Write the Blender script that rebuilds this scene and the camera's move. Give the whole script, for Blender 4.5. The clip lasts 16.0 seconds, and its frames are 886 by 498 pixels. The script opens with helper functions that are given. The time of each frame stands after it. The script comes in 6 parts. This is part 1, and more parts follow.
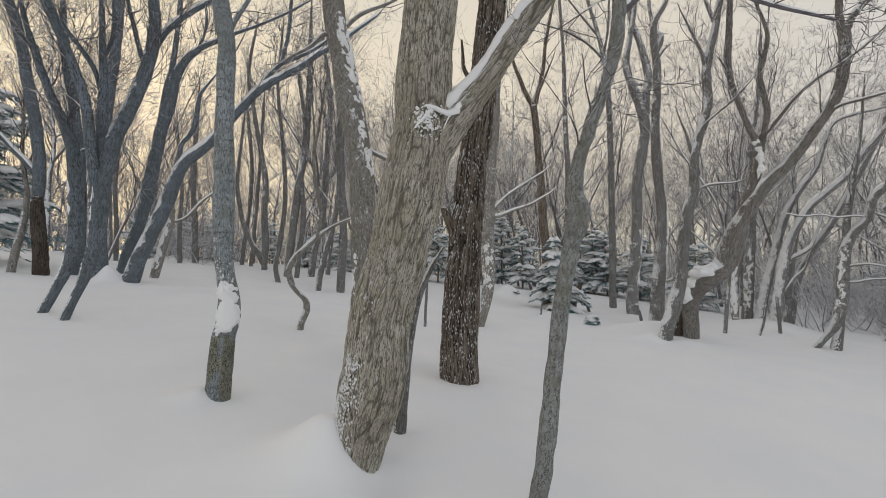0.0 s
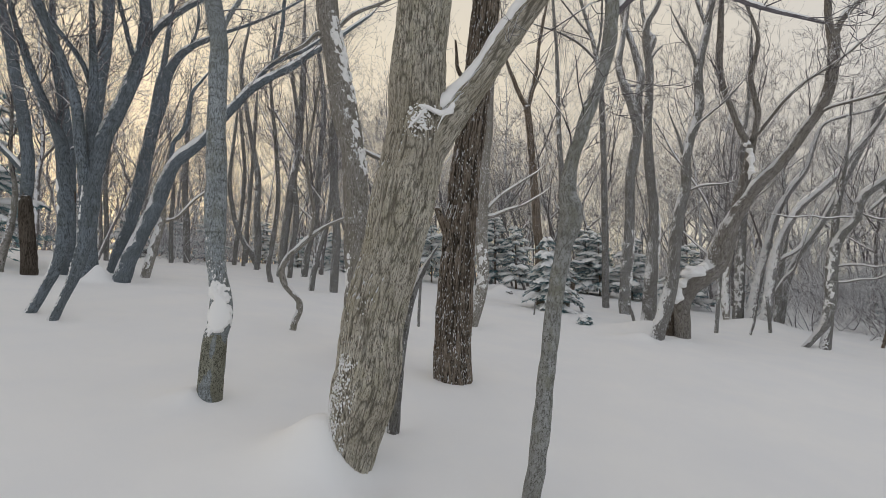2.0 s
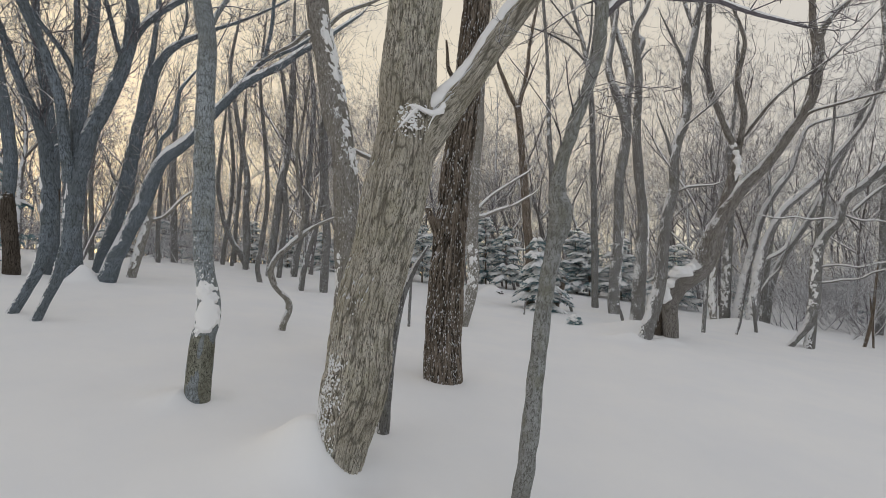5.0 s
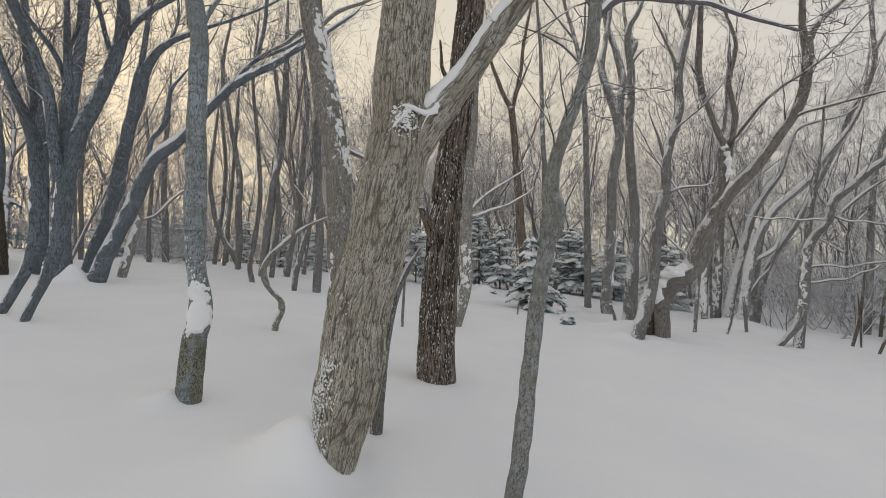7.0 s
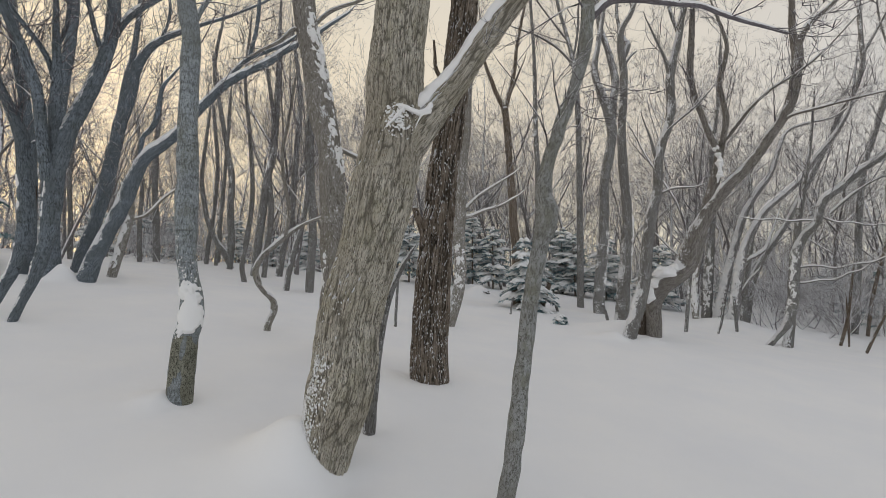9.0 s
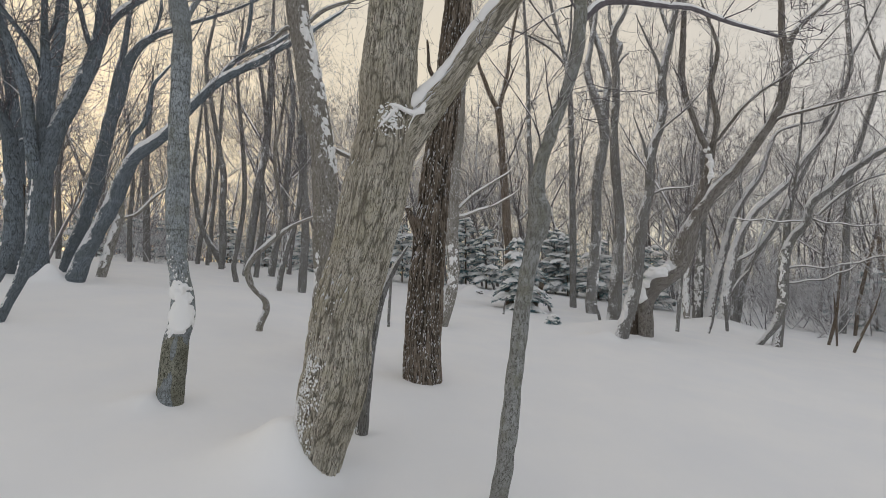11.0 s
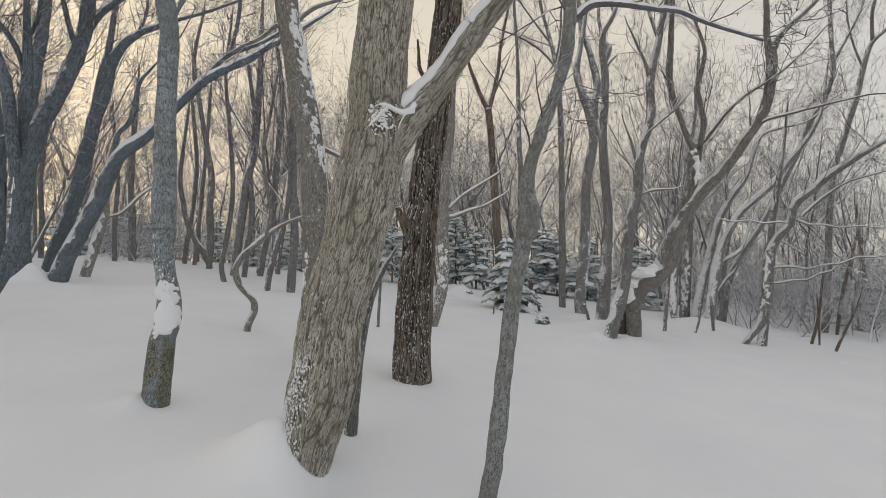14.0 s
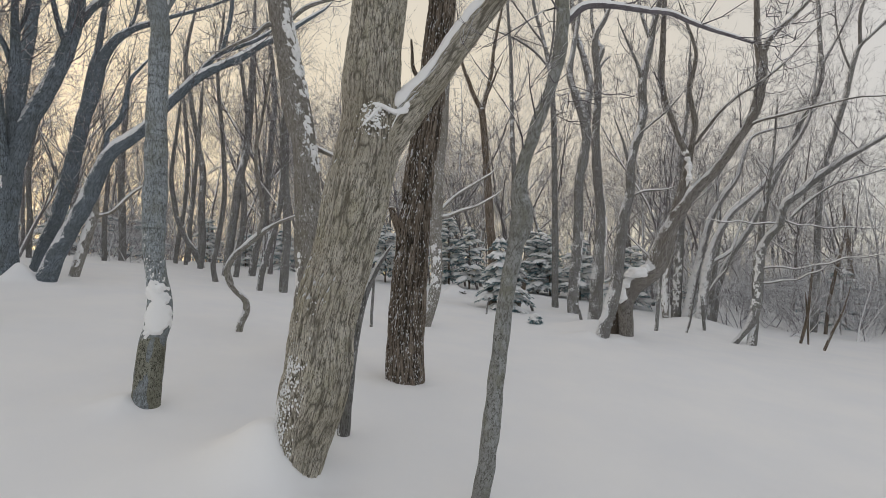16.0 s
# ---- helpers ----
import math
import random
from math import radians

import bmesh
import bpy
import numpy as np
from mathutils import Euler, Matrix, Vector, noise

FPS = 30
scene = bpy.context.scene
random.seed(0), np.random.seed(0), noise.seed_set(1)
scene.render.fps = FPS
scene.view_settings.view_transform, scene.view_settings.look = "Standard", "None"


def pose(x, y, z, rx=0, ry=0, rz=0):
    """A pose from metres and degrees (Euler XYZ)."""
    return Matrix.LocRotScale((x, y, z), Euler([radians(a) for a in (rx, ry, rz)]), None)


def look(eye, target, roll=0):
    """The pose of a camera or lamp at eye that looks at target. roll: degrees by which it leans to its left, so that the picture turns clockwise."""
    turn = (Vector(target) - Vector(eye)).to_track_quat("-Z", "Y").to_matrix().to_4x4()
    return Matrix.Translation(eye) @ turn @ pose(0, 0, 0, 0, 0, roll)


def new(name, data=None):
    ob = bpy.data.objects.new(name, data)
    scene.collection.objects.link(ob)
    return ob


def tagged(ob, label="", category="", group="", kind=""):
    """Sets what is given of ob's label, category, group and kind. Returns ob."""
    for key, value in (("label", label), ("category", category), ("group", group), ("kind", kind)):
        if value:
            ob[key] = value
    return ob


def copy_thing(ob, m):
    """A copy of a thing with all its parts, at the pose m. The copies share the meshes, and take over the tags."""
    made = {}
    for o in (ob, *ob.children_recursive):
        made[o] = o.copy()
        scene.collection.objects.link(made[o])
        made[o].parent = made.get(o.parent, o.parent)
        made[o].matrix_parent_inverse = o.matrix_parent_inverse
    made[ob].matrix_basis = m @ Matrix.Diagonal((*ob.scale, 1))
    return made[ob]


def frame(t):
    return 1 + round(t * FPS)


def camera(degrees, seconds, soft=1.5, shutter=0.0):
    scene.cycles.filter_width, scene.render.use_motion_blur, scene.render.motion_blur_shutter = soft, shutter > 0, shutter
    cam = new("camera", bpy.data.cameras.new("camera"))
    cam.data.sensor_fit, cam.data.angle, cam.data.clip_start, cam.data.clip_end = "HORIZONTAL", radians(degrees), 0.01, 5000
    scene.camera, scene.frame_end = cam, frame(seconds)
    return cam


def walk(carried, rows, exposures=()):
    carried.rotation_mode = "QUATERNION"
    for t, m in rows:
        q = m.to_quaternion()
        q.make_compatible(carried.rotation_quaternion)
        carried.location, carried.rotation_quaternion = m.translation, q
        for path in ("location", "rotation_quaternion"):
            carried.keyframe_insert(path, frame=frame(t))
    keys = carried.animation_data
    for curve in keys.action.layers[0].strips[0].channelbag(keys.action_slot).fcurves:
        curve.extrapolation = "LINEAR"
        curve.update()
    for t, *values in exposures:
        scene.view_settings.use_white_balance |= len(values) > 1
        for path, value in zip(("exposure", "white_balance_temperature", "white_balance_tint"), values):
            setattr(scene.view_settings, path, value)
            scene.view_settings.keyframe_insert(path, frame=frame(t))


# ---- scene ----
# ---- camera: a slow pan to the right from one spot, tilted a little upward ----
cam = camera(88.78, 16.0, 0.55)
EYE_HEIGHT, TILT = 1.5, math.tan(radians(5.57))
PAN = [(0.0, 0.0), (2.0, 0.81), (4.0, 1.607), (6.5, 2.614), (9.0, 3.655), (11.5, 4.725), (14.0, 5.775), (16.0, 6.62)]


def aim(t, turn):
    eye = Vector((0.0005 * t, 0.0, EYE_HEIGHT))
    return look(eye, eye + Vector((math.sin(radians(turn)), math.cos(radians(turn)), TILT)))


walk(cam, [(t, aim(t, turn)) for t, turn in PAN])

# ---- light: low sun behind thin cloud, ahead and to the left ----
SUN_TURN, SUN_HEIGHT = -38.0, 7.0
world = bpy.data.worlds.new("winter_sky")
scene.world = world
world.use_nodes = True
wn, wl = world.node_tree.nodes, world.node_tree.links
wn.clear()
sky = wn.new("ShaderNodeTexSky")
sky.sky_type, sky.sun_disc = "NISHITA", False
sky.sun_elevation, sky.sun_rotation = radians(SUN_HEIGHT), radians(SUN_TURN)
sky.air_density, sky.dust_density, sky.ozone_density = 0.8, 1.0, 1.0
clear_sky = wn.new("ShaderNodeBackground")
clear_sky.inputs["Strength"].default_value = 0.05
wl.new(sky.outputs[0], clear_sky.inputs["Color"])
way_up = wn.new("ShaderNodeTexCoord").outputs["Generated"]
height = wn.new("ShaderNodeSeparateXYZ")
wl.new(way_up, height.inputs[0])


def veil(stops):
    r = wn.new("ShaderNodeValToRGB")
    r.color_ramp.elements.new(0.5)
    for stop, (pos, col) in zip(r.color_ramp.elements, stops):
        stop.position, stop.color = pos, (*col, 1)
    wl.new(height.outputs["Z"], r.inputs[0])
    return r.outputs[0]


# thin cloud, cream on the sun's side and blue-grey on the other
warm_veil = veil([(0.0, (0.82, 0.655, 0.425)), (0.5, (0.80, 0.685, 0.50)), (1.0, (0.56, 0.57, 0.605))])
glow_veil = veil([(0.0, (0.72, 0.55, 0.31)), (0.5, (0.95, 0.765, 0.475)), (1.0, (0.56, 0.57, 0.605))])
cool_veil = veil([(0.0, (0.625, 0.61, 0.605)), (0.5, (0.615, 0.605, 0.605)), (1.0, (0.56, 0.57, 0.605))])
facing = wn.new("ShaderNodeVectorMath")
facing.operation = "DOT_PRODUCT"
facing.inputs[1].default_value = (math.sin(radians(SUN_TURN)), math.cos(radians(SUN_TURN)), 0)
wl.new(way_up, facing.inputs[0])
share = wn.new("ShaderNodeMapRange")
share.inputs["From Min"].default_value, share.inputs["From Max"].default_value = -0.4, 0.75
share.interpolation_type = "SMOOTHSTEP"
wl.new(facing.outputs["Value"], share.inputs["Value"])
blend = wn.new("ShaderNodeMix")
blend.data_type = "RGBA"
wl.new(share.outputs[0], blend.inputs[0])
wl.new(cool_veil, blend.inputs[6])
near_sun = wn.new("ShaderNodeMapRange")
near_sun.inputs["From Min"].default_value, near_sun.inputs["From Max"].default_value = 0.7, 1.0
near_sun.interpolation_type = "SMOOTHSTEP"
wl.new(facing.outputs["Value"], near_sun.inputs["Value"])
glow = wn.new("ShaderNodeMix")
glow.data_type = "RGBA"
wl.new(near_sun.outputs[0], glow.inputs[0])
wl.new(warm_veil, glow.inputs[6])
wl.new(glow_veil, glow.inputs[7])
wl.new(glow.outputs[2], blend.inputs[7])
cloud = wn.new("ShaderNodeBackground")
cloud.inputs["Strength"].default_value = 0.91
wl.new(blend.outputs[2], cloud.inputs["Color"])
both = wn.new("ShaderNodeAddShader")
wl.new(clear_sky.outputs[0], both.inputs[0])
wl.new(cloud.outputs[0], both.inputs[1])
out = wn.new("ShaderNodeOutputWorld")
wl.new(both.outputs[0], out.inputs["Surface"])

sun = new("sun", bpy.data.lights.new("sun", "SUN"))
sun.data.energy, sun.data.angle, sun.data.color = 0.9, radians(20), (1.0, 0.80, 0.60)
toward = Vector((math.sin(radians(SUN_TURN)), math.cos(radians(SUN_TURN)), math.tan(radians(SUN_HEIGHT + 6))))
sun.matrix_world = look(toward * 60, (0, 0, 0))
scene.view_settings.exposure = 0.0


# ---- materials ----
def nodes_of(name):
    m = bpy.data.materials.new(name)
    m.use_nodes = True
    n, l = m.node_tree.nodes, m.node_tree.links
    return m, n, l, n["Principled BSDF"]


def noise_at(n, l, coords, scale, detail=4.0, rough=0.55, stretch=None):
    t = n.new("ShaderNodeTexNoise")
    t.inputs["Scale"].default_value, t.inputs["Detail"].default_value, t.inputs["Roughness"].default_value = scale, detail, rough
    if stretch:
        mp = n.new("ShaderNodeMapping")
        mp.inputs["Scale"].default_value = stretch
        l.new(coords, mp.inputs["Vector"])
        coords = mp.outputs[0]
    l.new(coords, t.inputs["Vector"])
    return t.outputs["Fac"]


def ramp_of(n, l, fac, stops):
    r = n.new("ShaderNodeValToRGB")
    e = r.color_ramp.elements
    while len(e) < len(stops):
        e.new(0.5)
    for el, (pos, col) in zip(e, stops):
        el.position, el.color = pos, (*col, 1) if len(col) == 3 else col
    l.new(fac, r.inputs[0])
    return r.outputs[0]


def maths(n, l, op, a, b, clamp=False):
    m = n.new("ShaderNodeMath")
    m.operation, m.use_clamp = op, clamp
    for i, v in enumerate((a, b)):
        if isinstance(v, (int, float)):
            m.inputs[i].default_value = v
        else:
            l.new(v, m.inputs[i])
    return m.outputs[0]


def mixed(n, l, fac, a, b):
    m = n.new("ShaderNodeMix")
    m.data_type = "RGBA"
    if isinstance(fac, (int, float)):
        m.inputs[0].default_value = fac
    else:
        l.new(fac, m.inputs[0])
    for i, v in ((6, a), (7, b)):
        if isinstance(v, tuple):
            m.inputs[i].default_value = (*v, 1)
        else:
            l.new(v, m.inputs[i])
    return m.outputs[2]


def snow_material(name, grain=1.0):
    m, n, l, b = nodes_of(name)
    at = n.new("ShaderNodeTexCoord").outputs["Object"]
    big = noise_at(n, l, at, 0.9, 3)
    tint = ramp_of(n, l, big, [(0.3, (0.84, 0.842, 0.85)), (0.7, (0.89, 0.882, 0.87))])
    l.new(tint, b.inputs["Base Color"])
    b.inputs["Roughness"].default_value = 0.75
    b.inputs["Specular IOR Level"].default_value = 0.25
    fine = noise_at(n, l, at, 160, 3, 0.7)
    soft = noise_at(n, l, at, 7, 4, 0.5)
    wave = noise_at(n, l, at, 1.3, 3, 0.45)
    h = maths(n, l, "ADD", maths(n, l, "MULTIPLY", fine, 0.06 * grain), maths(n, l, "ADD", maths(n, l, "MULTIPLY", soft, 0.35), maths(n, l, "MULTIPLY", wave, 2.6)))
    bump = n.new("ShaderNodeBump")
    bump.inputs["Strength"].default_value, bump.inputs["Distance"].default_value = 0.35, 0.03
    l.new(h, bump.inputs["Height"])
    l.new(bump.outputs[0], b.inputs["Normal"])
    return m


def bark_material(name, crest, mid, crack, grain=(34, 34, 4.5), depth=0.012, lichen=0.3, moss=(0.13, 0.15, 0.08), hold=0.75, fleck=0.0, pale=0.4, rings=0.0, each_own=0.4, plates=None, cut=0.5):
    """Bark in ridges that part and meet along the limb, with lichen, moss, scabs, and snow caught where it faces upward."""
    m, n, l, b = nodes_of(name)
    a = n.new("ShaderNodeAttribute")
    a.attribute_name = "bark"
    along = a.outputs["Vector"]
    deep = n.new("ShaderNodeAttribute")
    deep.attribute_name = "crack"
    waver = n.new("ShaderNodeTexNoise")
    waver.inputs["Scale"].default_value, waver.inputs["Detail"].default_value = 11.0, 2.0
    l.new(along, waver.inputs["Vector"])
    push = n.new("ShaderNodeVectorMath")
    push.operation = "MULTIPLY_ADD"
    l.new(waver.outputs["Color"], push.inputs[0])
    push.inputs[1].default_value = (0.014, 0.014, 0.10)
    l.new(along, push.inputs[2])
    bent = push.outputs[0]
    big, small = plates or grain, tuple(c * k for c, k in zip(plates or grain, (2.3, 2.3, 2.9)))
    cut = 1.0 if plates else cut

    def slits(size, detail, wide):
        v = noise_at(n, l, bent, 1.0, detail, 0.55, size)
        away = maths(n, l, "ABSOLUTE", maths(n, l, "SUBTRACT", v, 0.5), 0.0)
        return maths(n, l, "POWER", maths(n, l, "DIVIDE", away, wide, True), 0.9)

    ridge, split = slits(big, 2.0, 0.075), slits(small, 2.0, 0.09)
    fine = noise_at(n, l, along, 95, 5, 0.8, (1, 1, 0.5))
    body = maths(n, l, "ADD", maths(n, l, "MULTIPLY", ridge, 0.55), maths(n, l, "MULTIPLY", split, 0.38))
    streak = noise_at(n, l, bent, 1.0, 3, 0.7, tuple(c * k for c, k in zip(big, (2.6, 2.6, 5.5))))
    grit = maths(n, l, "ADD", maths(n, l, "SUBTRACT", fine, 0.5), maths(n, l, "SUBTRACT", streak, 0.5))
    body = maths(n, l, "ADD", body, maths(n, l, "MULTIPLY", grit, 1.25))
    shade = tuple(c + (d - c) * cut for c, d in zip(mid, crack))
    col = ramp_of(n, l, body, [(0.24, shade), (0.50, mid), (0.95, crest)])
    patch = noise_at(n, l, along, 7, 8, 0.75, (1, 1, 0.6))
    blot = ramp_of(n, l, patch, [(0.47, (0, 0, 0)), (0.60, (lichen,) * 3)])
    col = mixed(n, l, maths(n, l, "MULTIPLY", blot, maths(n, l, "ADD", maths(n, l, "MULTIPLY", body, 0.7), 0.3)), col, moss)
    spots = ramp_of(n, l, noise_at(n, l, along, 15, 6, 0.72, (1, 1, 0.8)), [(0.53, (0, 0, 0)), (0.60, (pale,) * 3)])
    col = mixed(n, l, maths(n, l, "MULTIPLY", spots, maths(n, l, "MINIMUM", maths(n, l, "ADD", body, 0.25), 1.0)), col, tuple(min(1, c * 1.12 + 0.03) for c in crest))
    scabs = ramp_of(n, l, noise_at(n, l, along, 40, 5, 0.75, (1, 1, 0.35)), [(0.56, (0, 0, 0)), (0.64, (0.6,) * 3)])
    col = mixed(n, l, scabs, col, tuple(c * 1.25 for c in crack))
    if rings:
        band = noise_at(n, l, along, 1.0, 3, 0.6, (2.5, 2.5, 30))
        col = mixed(n, l, ramp_of(n, l, band, [(0.53, (0, 0, 0)), (0.66, (rings,) * 3)]), col, crack)
    tone = ramp_of(n, l, noise_at(n, l, along, 2.2, 4, 0.65, (1, 1, 0.7)), [(0.42, (0, 0, 0)), (0.64, (0.5,) * 3)])
    col = mixed(n, l, tone, col, tuple(c * k for c, k in zip(mid, (0.68, 0.655, 0.61))))
    each = n.new("ShaderNodeObjectInfo")
    col = mixed(n, l, maths(n, l, "MULTIPLY", each.outputs["Random"], each_own), col, tuple(c * k for c, k in zip(mid, (0.74, 0.69, 0.63))))
    col = mixed(n, l, maths(n, l, "MULTIPLY", deep.outputs["Fac"], 0.8), col, crack)
    geo = n.new("ShaderNodeNewGeometry")
    sep = n.new("ShaderNodeSeparateXYZ")
    l.new(geo.outputs["Normal"], sep.inputs[0])
    clump = noise_at(n, l, along, 38, 4, 0.6, (1, 1, 0.6))
    broad = noise_at(n, l, along, 3.1, 3, 0.6)
    wind = maths(n, l, "ADD", maths(n, l, "MULTIPLY", sep.outputs["X"], -0.26), maths(n, l, "MULTIPLY", sep.outputs["Y"], -0.16))
    lay = maths(n, l, "ADD", maths(n, l, "ADD", wind, maths(n, l, "MULTIPLY", sep.outputs["Z"], 1.9)), maths(n, l, "ADD", maths(n, l, "MULTIPLY", clump, 1.5), maths(n, l, "MULTIPLY", broad, 1.2)))
    mask = ramp_of(n, l, maths(n, l, "SUBTRACT", lay, 1.35 + hold), [(0.0, (0, 0, 0)), (0.06, (1, 1, 1))])
    if fleck:
        bits = noise_at(n, l, along, 1.0, 2, 0.5, (62, 62, 24))
        area = noise_at(n, l, along, 1.6, 3, 0.6)
        lie = maths(n, l, "ADD", bits, maths(n, l, "MULTIPLY", area, 0.25))
        mask2 = ramp_of(n, l, maths(n, l, "SUBTRACT", lie, 0.80 - fleck), [(0.0, (0, 0, 0)), (0.05, (0.9, 0.9, 0.9))])
        mask = maths(n, l, "MAXIMUM", mask, mask2)
    col = mixed(n, l, mask, col, (0.85, 0.855, 0.87))
    l.new(col, b.inputs["Base Color"])
    b.inputs["Roughness"].default_value = 0.9
    b.inputs["Specular IOR Level"].default_value = 0.15
    h = maths(n, l, "ADD", body, maths(n, l, "MULTIPLY", mask, 0.7))
    bump = n.new("ShaderNodeBump")
    bump.inputs["Strength"].default_value, bump.inputs["Distance"].default_value = 1.0, depth
    l.new(h, bump.inputs["Height"])
    l.new(bump.outputs[0], b.inputs["Normal"])
    return m


SNOW = snow_material("snow_field")
SNOW_CAP = snow_material("snow_on_wood", 1.6)
OAK = bark_material("grey_oak_bark", (0.86, 0.815, 0.725), (0.66, 0.61, 0.515), (0.12, 0.106, 0.082), (85, 85, 11), 0.010, 0.5, (0.44, 0.41, 0.25), 0.9, 0.0, 0.35, 0.0, 0.0, (84, 84, 8.5))
DARK = bark_material("dark_furrowed_bark", (0.40, 0.335, 0.275), (0.235, 0.19, 0.15), (0.022, 0.018, 0.014), (60, 60, 14), 0.02, 0.12, (0.18, 0.18, 0.15), 0.75, 0.03, 0.1, 0.0, 0.3, (34, 34, 1.9))
GREY = bark_material("smooth_grey_bark", (0.478, 0.495, 0.507), (0.322, 0.335, 0.332), (0.068, 0.069, 0.061), (40, 40, 20), 0.006, 0.8, (0.24, 0.245, 0.165), 0.95, 0.0, 0.8, 0.3, 0.4, None, 1.0)
LEFT = bark_material("blue_grey_bark", (0.293, 0.342, 0.396), (0.171, 0.203, 0.234), (0.03, 0.034, 0.037), (40, 40, 8), 0.007, 0.5, (0.12, 0.14, 0.115), 0.66, 0.0, 0.5, 0.3, 0.4, None, 0.95)
ROUGH = bark_material("lichened_grey_bark", (0.393, 0.389, 0.394), (0.245, 0.243, 0.244), (0.049, 0.046, 0.041), (36, 36, 9), 0.009, 0.6, (0.21, 0.205, 0.14), 0.52, 0.02, 0.5, 0.0, 0.4, None, 0.9)
SIDE = bark_material("windblown_grey_bark", (0.491, 0.473, 0.456), (0.325, 0.308, 0.284), (0.058, 0.052, 0.046), (42, 42, 10), 0.008, 0.55, (0.25, 0.24, 0.16), 0.5, 0.03, 0.5, 0.0, 0.4, None, 0.95)
OAK2 = bark_material("brown_oak_bark", (0.38, 0.355, 0.34), (0.239, 0.222, 0.207), (0.049, 0.044, 0.039), (50, 50, 12), 0.010, 0.4, (0.23, 0.22, 0.145), 0.86, 0.0, 0.35, 0.0, 0.2, (32, 32, 7.0))
MOTTLED = bark_material("mottled_ringed_bark", (0.487, 0.535, 0.578), (0.292, 0.327, 0.349), (0.039, 0.042, 0.039), (46, 46, 18), 0.005, 0.5, (0.18, 0.175, 0.09), 0.75, 0.0, 0.6, 0.5, 0.4, None, 0.8)
SNOWY = bark_material("snow_plastered_bark", (0.429, 0.416, 0.425), (0.258, 0.247, 0.251), (0.049, 0.045, 0.044), (36, 36, 6), 0.010, 0.5, (0.165, 0.165, 0.12), 0.22, 0.06, 0.45, 0.0, 0.4, None, 0.9)
FAR = bark_material("woodland_bark", (0.36, 0.344, 0.355), (0.236, 0.222, 0.225), (0.058, 0.054, 0.055), (34, 34, 9), 0.006, 0.4, (0.19, 0.18, 0.14), 0.34, 0.02, 0.5, 0.0, 0.6, None, 0.85)
TWIG = bark_material("twig_bark", (0.21, 0.198, 0.218), (0.148, 0.136, 0.148), (0.098, 0.089, 0.098), (40, 40, 12), 0.001, 0.1, (0.14, 0.14, 0.12), 0.6, 0.0, 0.2)
# twigs of the far wood: haze put into the colour, paler than TWIG
HAZED_TWIG = bark_material("hazed_twig_bark", (0.273, 0.255, 0.281), (0.195, 0.181, 0.202), (0.107, 0.099, 0.111), (40, 40, 12), 0.001, 0.1, (0.15, 0.145, 0.12), 0.5, 0.0, 0.2)
FROSTED = bark_material("snowy_twig_bark", (0.205, 0.186, 0.209), (0.146, 0.133, 0.153), (0.068, 0.062, 0.072), (40, 40, 12), 0.001, 0.1, (0.12, 0.115, 0.1), 0.02, 0.0, 0.2)

MOSS = bark_material("mossy_bark", (0.40, 0.40, 0.335), (0.24, 0.24, 0.19), (0.035, 0.035, 0.028), (46, 46, 30), 0.008, 0.4, (0.24, 0.23, 0.16), 0.8, 0.0, 0.4, 0.0, 0.1, None, 1.0)
DEADWOOD = bark_material("brown_dead_wood", (0.20, 0.165, 0.135), (0.105, 0.086, 0.07), (0.02, 0.016, 0.012), (60, 60, 5), 0.016, 0.3, (0.15, 0.14, 0.12), 0.75, 0.0, 0.1, 0.0, 0.1, (40, 40, 3.5))
ROCK = bark_material("dark_granite", (0.20, 0.19, 0.18), (0.11, 0.105, 0.10), (0.04, 0.04, 0.04), (30, 30, 30), 0.006, 0.3, (0.12, 0.13, 0.09), 0.3, 0.0, 0.3)


# ---- ground ----
DRIFTS = []  # x, y, height, width toward -x, width toward +x, width along y


def slope_height(x, y):
    x, y = np.asarray(x, float), np.asarray(y, float)
    soft = -0.1125 * x + 0.0275 * (np.sqrt(x * x + 2.0) - math.sqrt(2.0))
    rise = 0.085 * y + soft
    flat = 5.0 * np.tanh(rise / 5.0)
    swell = 0.05 * np.sin(x * 0.55 + 1.3) * np.sin(y * 0.43 + 0.4) + 0.022 * np.sin(x * 1.35 + 0.5 * y) * np.sin(y * 1.1 + 2.0)
    near = np.exp(-(x * x + (y - 2) ** 2) / 8.0)
    return flat + swell * (1 - near)


def ground_height(x, y):
    h = slope_height(x, y)
    for cx, cy, up, wl, wr, wy in DRIFTS:
        h = h + up * np.exp(-((x - cx) / np.where(np.asarray(x) < cx, wl, wr)) ** 2 - ((y - cy) / wy) ** 2)
    return h


# ---- builders ----
def mesh_part(name, verts, faces, material, parent=None, bark=None, label="", kind="", smooth=True, crack=None):
    me = bpy.data.meshes.new(name)
    me.from_pydata([tuple(v) for v in verts], [], [tuple(f) for f in faces])
    if bark is not None:
        at = me.attributes.new("bark", "FLOAT_VECTOR", "POINT")
        at.data.foreach_set("vector", np.asarray(bark, np.float32).ravel())
    if crack is not None:
        me.attributes.new("crack", "FLOAT", "POINT").data.foreach_set("value", np.asarray(crack, np.float32).ravel())
    if smooth:
        me.polygons.foreach_set("use_smooth", [True] * len(me.polygons))
    me.materials.append(material)
    ob = new(name, me)
    if parent is not None:
        ob.parent = parent
    return tagged(ob, label, kind=kind)


